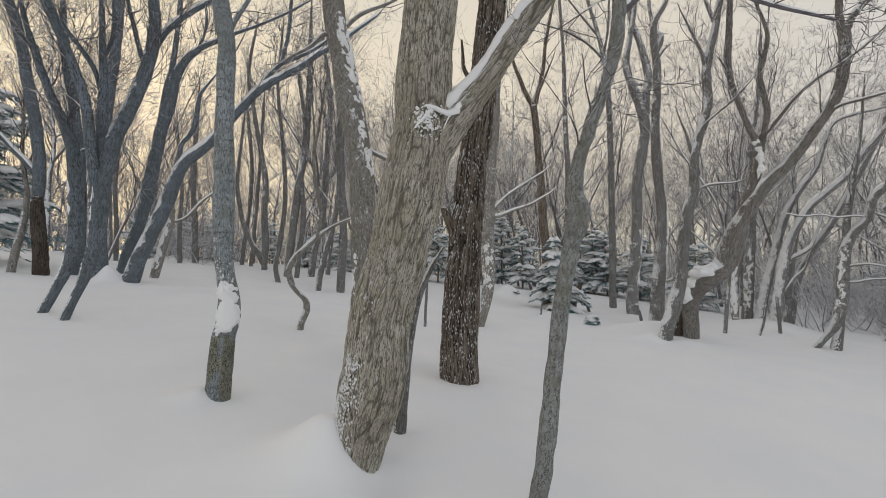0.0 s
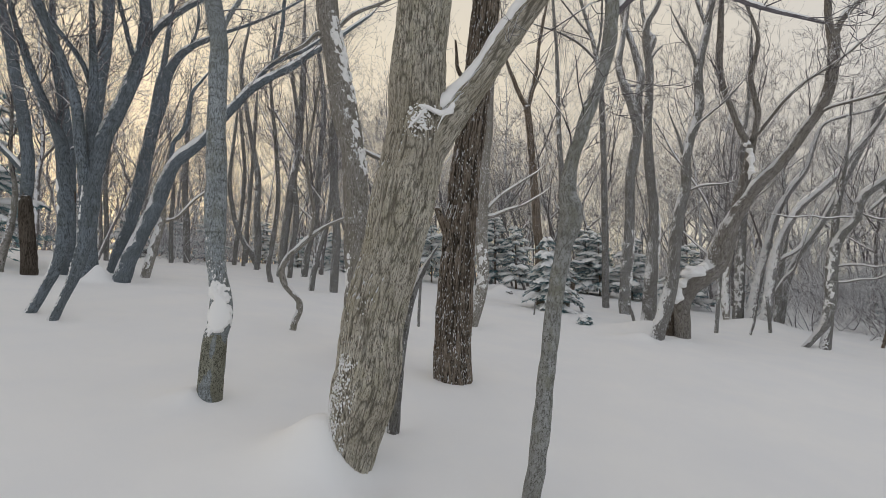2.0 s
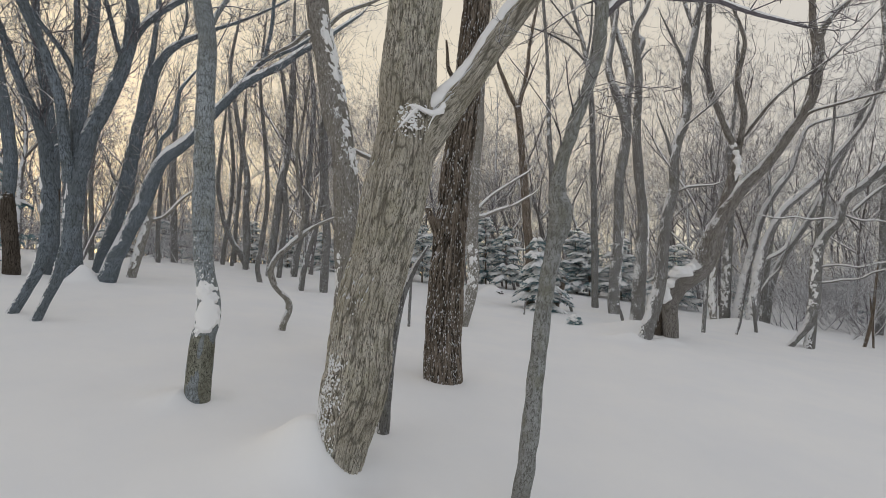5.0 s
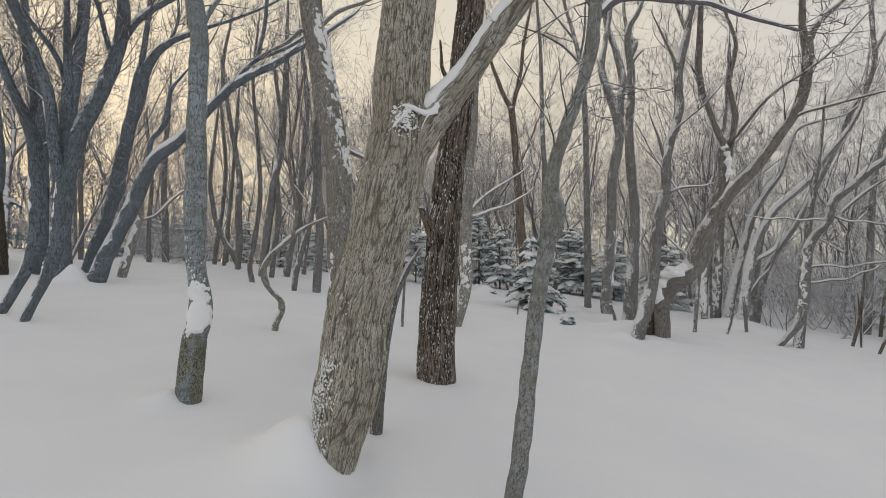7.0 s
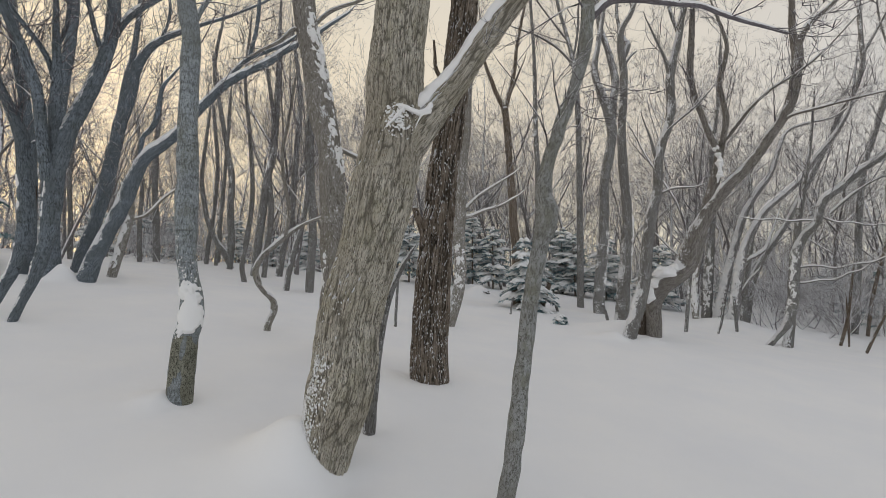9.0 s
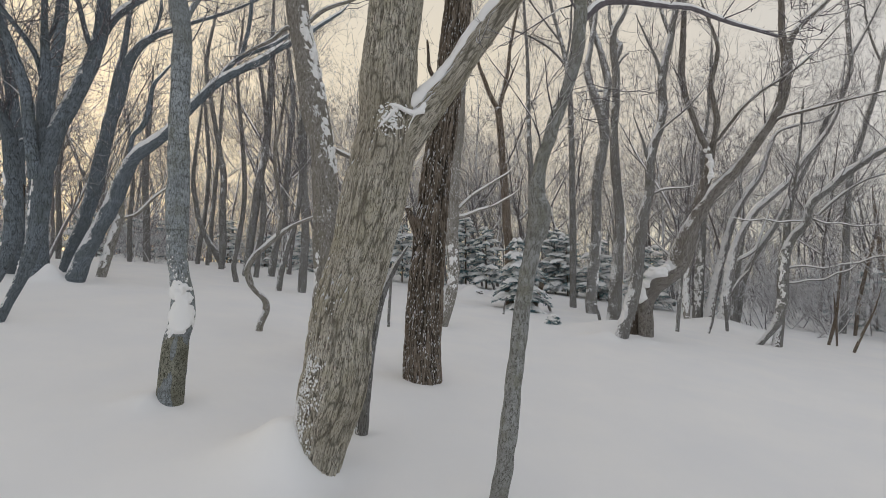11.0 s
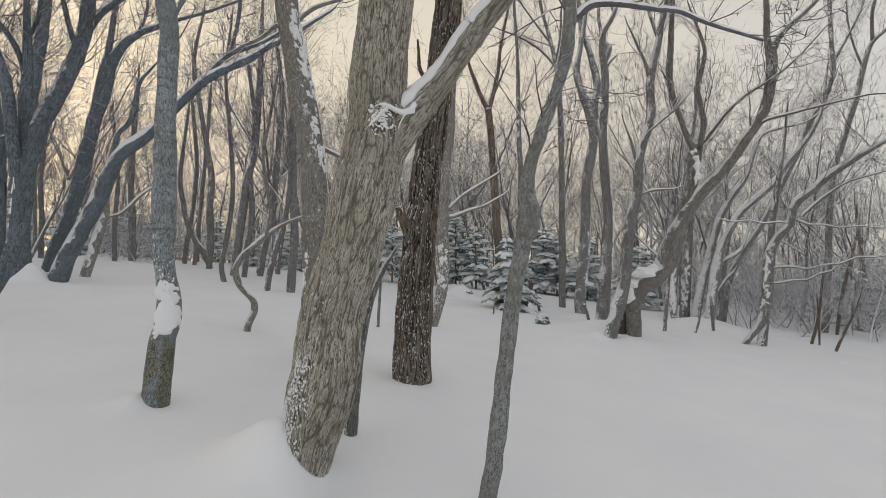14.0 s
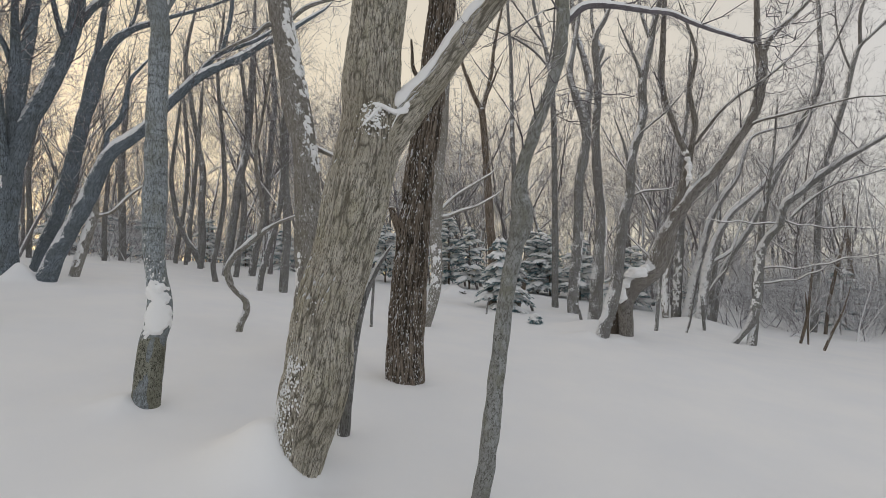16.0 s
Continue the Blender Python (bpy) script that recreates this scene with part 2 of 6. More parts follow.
def lattice(x, seed):
    """Smooth value noise in three dimensions for arrays, 0 to 1."""
    x = np.asarray(x, float)
    i = np.floor(x).astype(np.int64)
    f = x - i
    f = f * f * (3 - 2 * f)
    total = 0.0
    for dx in (0, 1):
        for dy in (0, 1):
            for dz in (0, 1):
                k = (i[..., 0] + dx) * 374761393 + (i[..., 1] + dy) * 668265263 + (i[..., 2] + dz) * 2147483647 + seed * 974634777
                k = (k ^ (k >> 13)) * 1274126177
                k = ((k ^ (k >> 16)) & 0xFFFF) / 65535.0
                w = (f[..., 0] if dx else 1 - f[..., 0]) * (f[..., 1] if dy else 1 - f[..., 1]) * (f[..., 2] if dz else 1 - f[..., 2])
                total = total + w * k
    return total


def glide(rows, step):
    """A smooth line through rows of (x, y, z, radius), one point about every step metres."""
    p = np.asarray(rows, float)
    p = np.vstack([2 * p[0] - p[1], p, 2 * p[-1] - p[-2]])
    line = []
    for a, b, c, d in zip(p[:-3], p[1:-2], p[2:-1], p[3:]):
        n = max(2, int(np.linalg.norm(c[:3] - b[:3]) / step))
        for t in np.arange(n) / n:
            line.append(0.5 * (2 * b + (c - a) * t + (2 * a - 5 * b + 4 * c - d) * t * t + (3 * b - a - 3 * c + d) * t ** 3))
    line.append(p[-2])
    line = np.array(line)
    line[:, 3] = np.maximum(line[:, 3], 0.0015)
    return line


def frames_along(line):
    """Tangent and two side directions at each point, without twist."""
    tan = np.gradient(line[:, :3], axis=0)
    tan /= np.linalg.norm(tan, axis=1)[:, None]
    side = np.cross(tan[0], (0.0, 1.0, 0.12))
    sides = []
    for t in tan:
        side = side - t * side.dot(t)
        side = side / np.linalg.norm(side)
        sides.append(side)
    sides = np.array(sides)
    return tan, sides, np.cross(tan, sides)


def tube(line, around, lumps=0.06, seed=0, furrow=None):
    """Vertices, faces and bark coordinates of a limb along a line."""
    tan, u, v = frames_along(line)
    run = np.concatenate([[0], np.cumsum(np.linalg.norm(np.diff(line[:, :3], axis=0), axis=1))])
    ang = np.arange(around) * (2 * math.pi / around)
    ring = u[:, None, :] * np.cos(ang)[None, :, None] + v[:, None, :] * np.sin(ang)[None, :, None]
    r = line[:, 3][:, None] * np.ones((1, around))
    mean = float(line[:, 3].mean())
    coord = np.stack([np.cos(ang)[None, :] * r, np.sin(ang)[None, :] * r, run[:, None] * np.ones((1, around))], axis=-1)
    if lumps:
        q = coord.copy()
        q[..., :2] /= max(mean, 0.01)
        q[..., 2] /= max(mean * 3.0, 0.03)
        big = lattice(q * 1.3 + seed * 7.1, seed)
        q2 = q * np.array((2.6, 2.6, 1.6))
        r = r * (1 + lumps * (2 * big - 1) * 1.6 + lumps * 0.7 * (2 * lattice(q2 + 3.3, seed + 5) - 1))
    if furrow:
        across, length, deep = furrow
        w = lattice(coord * np.array((9.0, 9.0, 5.0)), seed + 9) - 0.5
        c1 = coord * np.array((across, across, length)) + w[..., None] * np.array((1.1, 1.1, 0.5))
        ridge = 1 - np.abs(2 * lattice(c1, seed + 1) - 1)
        ridge2 = 1 - np.abs(2 * lattice(c1 * 1.9 + 11.0, seed + 2) - 1)
        gap = np.clip((ridge - 0.76) / 0.2, 0, 1) * 0.9 + np.clip((ridge2 - 0.86) / 0.13, 0, 1) * 0.5
        chip = lattice(coord * np.array((90.0, 90.0, 40.0)), seed + 3)
        r = r - deep * (ridge ** 2.2 + 0.45 * ridge2 ** 2 - 0.5) + deep * 0.35 * (chip - 0.5)
    pts = line[:, None, :3] + ring * r[..., None]
    crack = np.append(np.clip(gap, 0, 1).ravel(), 0.0) if furrow else None
    n = len(line)
    idx = np.arange(n * around).reshape(n, around)
    nxt = np.roll(idx, -1, axis=1)
    faces = np.stack([idx[:-1], nxt[:-1], nxt[1:], idx[1:]], axis=-1).reshape(-1, 4).tolist()
    verts = pts.reshape(-1, 3).tolist()
    bark = (coord.reshape(-1, 3) + seed * 3.7).tolist()
    verts.append((line[-1, :3] + tan[-1] * line[-1, 3] * 0.6).tolist())
    bark.append([seed * 3.7, seed * 3.7, run[-1] + seed * 3.7])
    tip = n * around
    faces += [[idx[-1, k], nxt[-1, k], tip] for k in range(around)]
    return verts, faces, bark, crack


def snow_cap(line, parent, seed, amount=1.0, cover=0.5, name="snow"):
    """Snow lying along the upper side of a limb, in uneven runs."""
    tan, _, _ = frames_along(line)
    up = np.array((0, 0, 1.0)) - tan * tan[:, 2:3]
    lean = np.linalg.norm(up, axis=1)
    up = up / np.maximum(lean, 1e-6)[:, None]
    side = np.cross(tan, up)
    run = np.concatenate([[0], np.cumsum(np.linalg.norm(np.diff(line[:, :3], axis=0), axis=1))])
    q = np.stack([run * 2.2 + seed * 3.1, run * 0 + 0.5, run * 0 + seed], axis=-1)
    q2 = np.stack([run * 11.0 + seed, run * 0 + 1.5, run * 0], axis=-1)
    fill = lattice(q, seed) * 0.75 + lattice(q2, seed + 1) * 0.25
    fill = np.clip((fill - (1 - cover) * 0.8) / 0.22, 0, 1) * np.clip((lean - 0.3) / 0.3, 0, 1)
    window = np.hanning(9)[1:-1]
    fill = np.convolve(np.pad(fill, 3, mode="edge"), window / window.sum(), "valid")
    fill = fill * np.clip(run / 0.12, 0, 1) * np.clip((run[-1] - run) / 0.12, 0, 1)
    r = line[:, 3]
    around = 8
    ang = np.arange(around) * (2 * math.pi / around)
    wide, high = r * (0.25 + 0.72 * fill), (r * 0.45 + 0.012) * fill * amount + 0.1 * r
    mid = line[:, :3] + up * (r * (0.2 + 0.55 * fill))[:, None]
    lump = 0.85 + 0.3 * lattice(np.stack([run[:, None] * 20 + ang[None, :] * 0, np.cos(ang)[None, :] * 1.5 + run[:, None] * 0, np.sin(ang)[None, :] * 1.5 + run[:, None] * 0], axis=-1), seed + 4)
    pts = mid[:, None, :] + (side[:, None, :] * np.cos(ang)[None, :, None] * wide[:, None, None] + up[:, None, :] * np.sin(ang)[None, :, None] * high[:, None, None]) * lump[..., None]
    n = len(line)
    idx = np.arange(n * around).reshape(n, around)
    nxt = np.roll(idx, -1, axis=1)
    faces = []
    for k in range(n - 1):
        if fill[k] > 0.02 or fill[k + 1] > 0.02:
            faces += np.stack([idx[k], nxt[k], nxt[k + 1], idx[k + 1]], axis=-1).tolist()
    if not faces:
        return None
    used = sorted({i for f in faces for i in f})
    back = {o: i for i, o in enumerate(used)}
    flat = pts.reshape(-1, 3)
    return mesh_part(name, [flat[i] for i in used], [[back[i] for i in f] for f in faces], SNOW_CAP, parent, label="white snow lying on the branch", kind="stuff")


class Twigs:
    """Gathers fine branches into one mesh."""

    def __init__(self, seed, thin=0.003, fine=3, stout=0.006):
        self.fine, self.stout = fine, stout
        self.rnd, self.v, self.f, self.b, self.thin = random.Random(seed), [], [], [], thin
        self.sv, self.sf = [], []

    def shoot(self, start, way, length, radius, level, lift=0.25, wild=0.5, fork=5):
        rnd = self.rnd
        n = self.fine if level == 0 else max(3, min(8, int(length / (0.36 - 0.08 * self.fine))))
        p, d, stepl = Vector(start), Vector(way).normalized(), length / n
        bend = Vector((rnd.uniform(-1, 1), rnd.uniform(-1, 1), rnd.uniform(-0.5, 0.5))) * 0.1
        base = len(self.v)
        spots = []
        for k in range(n + 1):
            r = max(self.thin, radius * (1 - 0.8 * k / n))
            if k == n:
                self.v.append(tuple(p))
                self.b.append((0.0, 0.0, k * stepl))
                q = base + (k - 1) * 3
                self.f += [(q, q + 1, q + 3), (q + 1, q + 2, q + 3), (q + 2, q, q + 3)]
            else:
                a = d.orthogonal().normalized()
                c = d.cross(a)
                for s in range(3):
                    g = 2.0944 * s
                    o = (a * math.cos(g) + c * math.sin(g)) * r
                    self.v.append((p.x + o.x, p.y + o.y, p.z + o.z))
                    self.b.append((o.x, o.y, k * stepl))
                if k:
                    q = base + (k - 1) * 3
                    for s in range(3):
                        t = (s + 1) % 3
                        self.f.append((q + s, q + t, q + 3 + t, q + 3 + s))
            spots.append((p.copy(), d.copy(), r))
            p = p + d * stepl
            d = (d + bend + Vector((rnd.gauss(0, wild), rnd.gauss(0, wild), rnd.gauss(0, wild) + lift)) * 0.5).normalized()
        if level > 0:
            for _ in range(rnd.randint(fork - 1, fork + 1)):
                q, dd, r = spots[rnd.randint(1, n)]
                turn = Vector((rnd.gauss(0, 1), rnd.gauss(0, 1), rnd.gauss(0, 1) * 0.8)).normalized()
                self.shoot(q, dd * 0.8 + turn * 0.9, length * rnd.uniform(0.32, 0.62), r * 0.7, level - 1, lift, wild, fork)

    def along(self, line, count, length, level=2, start=0.25, lift=0.25, fork=4, size=0.45):
        rnd = self.rnd
        n = len(line)
        for _ in range(count):
            k = int(n * rnd.uniform(start, 0.98))
            p, r = Vector(line[k, :3]), line[k, 3]
            t = Vector(line[min(k + 1, n - 1), :3] - line[max(k - 1, 0), :3]).normalized()
            out_way = Vector((rnd.gauss(0, 1), rnd.gauss(0, 1), rnd.gauss(0, 0.6) + 0.3)).normalized()
            self.shoot(p, t * 0.95 + out_way, length * rnd.uniform(0.5, 1.25), min(r * size, 0.003 + self.stout * length), level, lift, 0.4, fork)

    def part(self, parent, material):
        return mesh_part("crown", self.v, self.f, material, parent, self.b, "bare fine twigs", "stuff")


TREES, ROWS = {}, {}


def tree(name, label, base, material, rows, twigs=0, reach=1.0, cap=0.0, step=0.05, around=14, lumps=0.07, furrow=None, group="", level=2, seed=1):
    """A tree at base: a trunk through rows of (x, y, z, radius) from its base; limbs are added with limb()."""
    top = new(name)
    top.location = base
    tagged(top, label, "tree", group)
    line = glide(rows, step)
    v, f, b, g = tube(line, around, lumps, seed, furrow)
    trunk = mesh_part("trunk", v, f, material, top, b, crack=g)
    if cap:
        snow_cap(line, trunk, seed, 1.0, cap)
    tw = Twigs(seed)
    if twigs:
        tw.along(line, twigs, reach, level, 0.45, 0.36, 4)
    TREES[top], ROWS[top] = (tw, material, step, around, seed), rows
    return top


def limb(top, rows, twigs=0, reach=0.8, cap=0.5, name="branch", level=2, lumps=0.06, furrow=None, around=0, step=0.0, material=None):
    tw, own, s, a, seed = TREES[top]
    seed = seed + len(top.children) * 13
    line = glide(rows, step or s)
    v, f, b, g = tube(line, around or max(7, a - 4), lumps, seed, furrow)
    ob = mesh_part(name, v, f, material or own, top, b, crack=g)
    if cap:
        snow_cap(line, ob, seed, 1.0, cap)
    if twigs:
        tw.along(line, twigs, reach, level, 0.2, 0.36, 4)
    return ob


def finish_trees():
    for top, (tw, *_) in TREES.items():
        if tw.v:
            tw.part(top, TWIG)


def finger(verts, faces, a, b, wide, high, rnd, cuts=6):
    """An uneven bolster of snow lying from a to b, added to verts and faces."""
    a, b = Vector(a), Vector(b)
    side = Vector((-(b - a).y, (b - a).x, 0)).normalized()
    base = len(verts)
    for i, k in enumerate((0.12, 0.85, 1.0, 0.7, 0.1)):
        c = a.lerp(b, i / 4)
        w, h = wide * k * rnd.uniform(0.75, 1.25), high * k * rnd.uniform(0.7, 1.3)
        for j in range(cuts):
            g = 6.2832 * j / cuts
            up = math.sin(g)
            verts.append(tuple(c + side * (w * math.cos(g)) + Vector((0, 0, h * (up if up > 0 else 0.4 * up)))))
    for i in range(4):
        for j in range(cuts):
            p, q = base + i * cuts + j, base + i * cuts + (j + 1) % cuts
            faces.append((p, q, q + cuts, p + cuts))


def needle_material(name, dark, light):
    """Needle sprays from dark to pale blue-green, a few of them white with frost."""
    m, n, l, b = nodes_of(name)
    geo = n.new("ShaderNodeNewGeometry")
    col = ramp_of(n, l, geo.outputs["Random Per Island"], [(0.0, dark), (0.76, light), (0.82, (0.36, 0.43, 0.45)), (1.0, (0.66, 0.70, 0.73))])
    l.new(col, b.inputs["Base Color"])
    b.inputs["Roughness"].default_value = 0.6
    return m


NEEDLES = needle_material("spruce_needles", (0.055, 0.135, 0.155), (0.20, 0.34, 0.375))


def snow_pad(verts, faces, spine, wide, high, rnd):
    """A thick pad of snow along a bough, scalloped at its edges and sagging over them."""
    n, base = len(spine), len(verts)
    for i, c in enumerate(spine):
        t = i / (n - 1)
        ahead = spine[min(i + 1, n - 1)] - spine[max(i - 1, 0)]
        side = Vector((-ahead.y, ahead.x, 0)).normalized()
        swell = max(0.06, math.sin(math.pi * (0.08 + 0.9 * t)) ** 0.7)
        wl, wr, h = wide * swell * rnd.uniform(0.6, 1.35), wide * swell * rnd.uniform(0.6, 1.35), high * swell * rnd.uniform(0.75, 1.25)
        for f, up in ((-1.0, -0.35), (-0.62, 0.62), (0.0, 1.0), (0.62, 0.62), (1.0, -0.35), (0.0, -0.3)):
            o = side * ((wr if f > 0 else wl) * f)
            verts.append(tuple(c + o + Vector((0, 0, h * up - abs(f) * 0.22 * wide))))
    for i in range(n - 1):
        for j in range(6):
            p, q = base + i * 6 + j, base + i * 6 + (j + 1) % 6
            faces.append((p, q, q + 6, p + 6))
    faces += [tuple(base + j for j in range(5, -1, -1)), tuple(base + (n - 1) * 6 + j for j in range(6))]


def spruce(name, label, base, height, spread, seed, load=0.7, fine=1.0, group="spruces under snow", clear=0.1, heavy=1.0, droop=(0.05, 0.5), dome=0.5, boughs=5):
    """A young spruce: trunk, open tiers of spreading boughs with needle sprays, pads of snow lying on them."""
    rnd = random.Random(seed)
    top = new(name)
    top.location = base
    tagged(top, label, "spruce", group)
    line = glide([(0, 0, -0.3, height * 0.016), (0.01, 0, height * 0.5, height * 0.010), (0, 0.01, height, 0.006)], height / 14)
    v, f, b, g = tube(line, 8, 0.05, seed)
    mesh_part("trunk", v, f, DARK, top, b)
    nv, nf, sv, sf = [], [], [], []
    tiers = int(5 + 1.15 * height)
    for tier in range(tiers):
        z = height * (clear + (0.985 - clear) * (tier / (tiers - 0.6)) ** 0.94)
        k = 1 - z / height
        reach = spread * (0.09 + 0.91 * k ** dome) * rnd.uniform(0.8, 1.1)
        turn, count = rnd.uniform(0, 6.28), rnd.randint(boughs, boughs + 1)
        for i in range(count):
            g = turn + 6.283 * i / count + rnd.uniform(-0.35, 0.35)
            long = reach * rnd.uniform(0.5, 1.2)
            z0 = z + height * rnd.uniform(-0.05, 0.05)
            sag = rnd.uniform(*droop)
            steps = max(3, int(long / (0.14 / fine)))

            def on_bough(t):
                return Vector((math.cos(g) * long * t, math.sin(g) * long * t, z0 + long * (0.16 * t - sag * t * t)))

            laden = rnd.random() < load
            if laden:
                snow_pad(sv, sf, [on_bough(0.14 + 0.92 * q / 5) + Vector((0, 0, 0.03)) for q in range(6)], heavy * (0.05 + 0.16 * long), heavy * (0.03 + 0.03 * height ** 0.5), rnd)
            for s in range(1, steps + 1):
                t = s / steps
                c = on_bough(t)
                fan = 0.06 + 0.44 * long * (1.05 - 0.8 * t)
                for sgn in (-1, 1):
                    a = g + sgn * rnd.uniform(0.55, 0.95)
                    e = c + Vector((math.cos(a), math.sin(a), rnd.uniform(-0.5, -0.15))) * fan * rnd.uniform(0.7, 1.15)
                    for _ in range(11):
                        p = c.lerp(e, rnd.uniform(0.05, 1.0)) - Vector((0, 0, 0.02))
                        a2 = a + rnd.uniform(-0.8, 0.8)
                        w2 = Vector((math.cos(a2), math.sin(a2), rnd.uniform(-0.8, 0.05))) * (0.05 + 0.18 * fan + rnd.uniform(0, 0.05))
                        o = Vector((-math.sin(a2), math.cos(a2), rnd.uniform(-0.6, 0.6))) * (0.010 + 0.0045 * height)
                        q = len(nv)
                        nv += [tuple(p - o), tuple(p + o), tuple(p + w2)]
                        nf += [(q, q + 1, q + 2)]
                    if laden and rnd.random() < 0.72:
                        finger(sv, sf, c.lerp(e, 0.15) + Vector((0, 0, 0.02)), c.lerp(e, 1.02) + Vector((0, 0, 0.005)), heavy * (0.025 + fan * rnd.uniform(0.12, 0.26)), heavy * (0.022 + fan * 0.11), rnd, 6 if fine > 1 else 5)
    mesh_part("foliage", nv, nf, NEEDLES, top, label="blue-green needle sprays", kind="stuff", smooth=False)
    mesh_part("snow", sv, sf, SNOW_CAP, top, label="white snow on the boughs", kind="stuff")
    return top


def wild_tree(name, label, seed, height, girth, stems=2, level=3, count=10, thin=0.006, material=None, group="bare trees of the wood", sides=7, twig=None, low=0.3, lean=0.16, size=0.2, fork=4):
    """A bare crooked woodland tree standing at the origin, for copying: trunk, a few arching branches, fine twigs."""
    rnd = random.Random(seed)
    top = new(name)
    tagged(top, label, "tree", group)
    tw = Twigs(seed, thin, 1 if twig else 2, 0.01)

    def wander(start, way, length, r0, r1, bend, n=7):
        p, d, rows = Vector(start), Vector(way).normalized(), []
        for k in range(n + 1):
            t = k / n
            rows.append((p.x, p.y, p.z, r0 + (r1 - r0) * t))
            p = p + d * (length / n)
            d = (d + Vector((rnd.gauss(0, bend), rnd.gauss(0, bend), rnd.gauss(0, bend * 0.4) + 0.12))).normalized()
        return glide(rows, length / 16)

    trunk_line = wander((0, 0, -0.35), (rnd.gauss(0, lean), rnd.gauss(0, lean), 1), height * 0.92, girth, girth * 0.18, 0.11, 9)
    v, f, b, g = tube(trunk_line, sides, 0.08, seed)
    mesh_part("trunk", v, f, material or FAR, top, b)
    lines = [trunk_line]
    for s in range(stems):
        k = int(len(trunk_line) * rnd.uniform(0.05 if low < 0.2 else 0.22, 0.6))
        a = rnd.uniform(0, 6.28)
        r = trunk_line[k, 3] * rnd.uniform(0.5, 0.8)
        ln = wander(trunk_line[k, :3], (math.cos(a) * 0.8, math.sin(a) * 0.8, 0.75), height * rnd.uniform(0.4, 0.6), r, r * 0.2, 0.13)
        v, f, b, g = tube(ln, max(5, sides - 2), 0.06, seed + s)
        limb_ob = mesh_part("branch", v, f, material or FAR, top, b)
        snow_cap(ln, limb_ob, seed + s, 1.0, 0.6)
        lines.append(ln)
    for ln in lines:
        tw.along(ln, count, height * size, level - 1, low, 0.2, fork, 0.5)
    tw.part(top, twig or TWIG)
    return top


def stake(name, label, base, rows, material, category="stem"):
    top_line = glide(rows, 0.05)
    v, f, b, g = tube(top_line, 8, 0.08, 3)
    ob = mesh_part(name, v, f, material, None, b)
    ob.location = base
    return tagged(ob, label, category)


def snow_ridge(top, rows, seed, name="snow"):
    """Snow heaped in an uneven line on a crotch or ledge; rows are places in the world with a radius."""
    o = top.location
    line = glide([(x - o.x, y - o.y, z - o.z, r) for x, y, z, r in rows], 0.02)
    line[:, 3] *= 0.55 + 0.9 * lattice(np.stack([np.arange(len(line)) * 0.5, line[:, 3] * 0, line[:, 3] * 0 + seed], axis=-1), seed)
    v, f, b, g = tube(line, 14, 0.4, seed)
    return mesh_part(name, v, f, SNOW_CAP, top, label="white snow packed in the crotch", kind="stuff")


def snow_lump(top, place, size, seed, name="snow"):
    """A rounded heap of snow resting on a tree."""
    bm = bmesh.new()
    bmesh.ops.create_icosphere(bm, subdivisions=4, radius=1.0)
    o = Vector(place) - top.location
    for v in bm.verts:
        k = 1 + 0.22 * (noise.noise(v.co * 1.6 + Vector((seed, 0, 0))) + 0.5 * noise.noise(v.co * 4.5 + Vector((0, seed, 0))))
        v.co = Vector((v.co.x * size[0] * k, v.co.y * size[1] * k, (v.co.z if v.co.z > 0 else v.co.z * 0.6) * size[2] * k)) + o
    for f in bm.faces:
        f.smooth = True
    me = bpy.data.meshes.new(name)
    bm.to_mesh(me)
    bm.free()
    me.materials.append(SNOW_CAP)
    ob = new(name, me)
    ob.parent = top
    return tagged(ob, "rounded heap of white snow")


def snow_patch(top, rows, low, high, facing, spread, thick, seed, name="snow", material=None, label="white snow stuck to the trunk", ragged=0.75):
    """A thin sheet of snow stuck to a trunk between two heights, ragged at its edges."""
    line = glide(rows, 0.012)
    line = line[(line[:, 2] > low) & (line[:, 2] < high)]
    n, m = len(line), 40
    ang = radians(facing) + np.linspace(-1, 1, m) * radians(spread)
    s, t = np.linspace(-1, 1, n)[:, None], np.linspace(-1, 1, m)[None, :]
    around = ang[None, :] * line[:, 3].mean()
    run = line[:, 2][:, None]
    rag = lattice(np.stack(np.broadcast_arrays(run * 11, around * 16, run * 0 + seed), axis=-1), seed) * 0.65 + lattice(np.stack(np.broadcast_arrays(run * 38, around * 50, run * 0 + seed), axis=-1), seed + 1) * 0.5
    body = 1.15 - np.abs(s) ** 4 - (t * t) ** 1.2 * 0.8 - ragged * rag
    lift = np.clip(body * 2.4, -1, 1) * thick
    r = line[:, 3][:, None] + lift
    pts = np.stack([line[:, 0][:, None] + np.sin(ang)[None, :] * r, line[:, 1][:, None] + np.cos(ang)[None, :] * r, line[:, 2][:, None] + 0 * r], axis=-1)
    idx = np.arange(n * m).reshape(n, m)
    faces = np.stack([idx[:-1, :-1], idx[1:, :-1], idx[1:, 1:], idx[:-1, 1:]], axis=-1).reshape(-1, 4).tolist()
    return mesh_part(name, pts.reshape(-1, 3).tolist(), faces, material or SNOW_CAP, top, pts.reshape(-1, 3) if material else None, label, "" if material else "stuff")


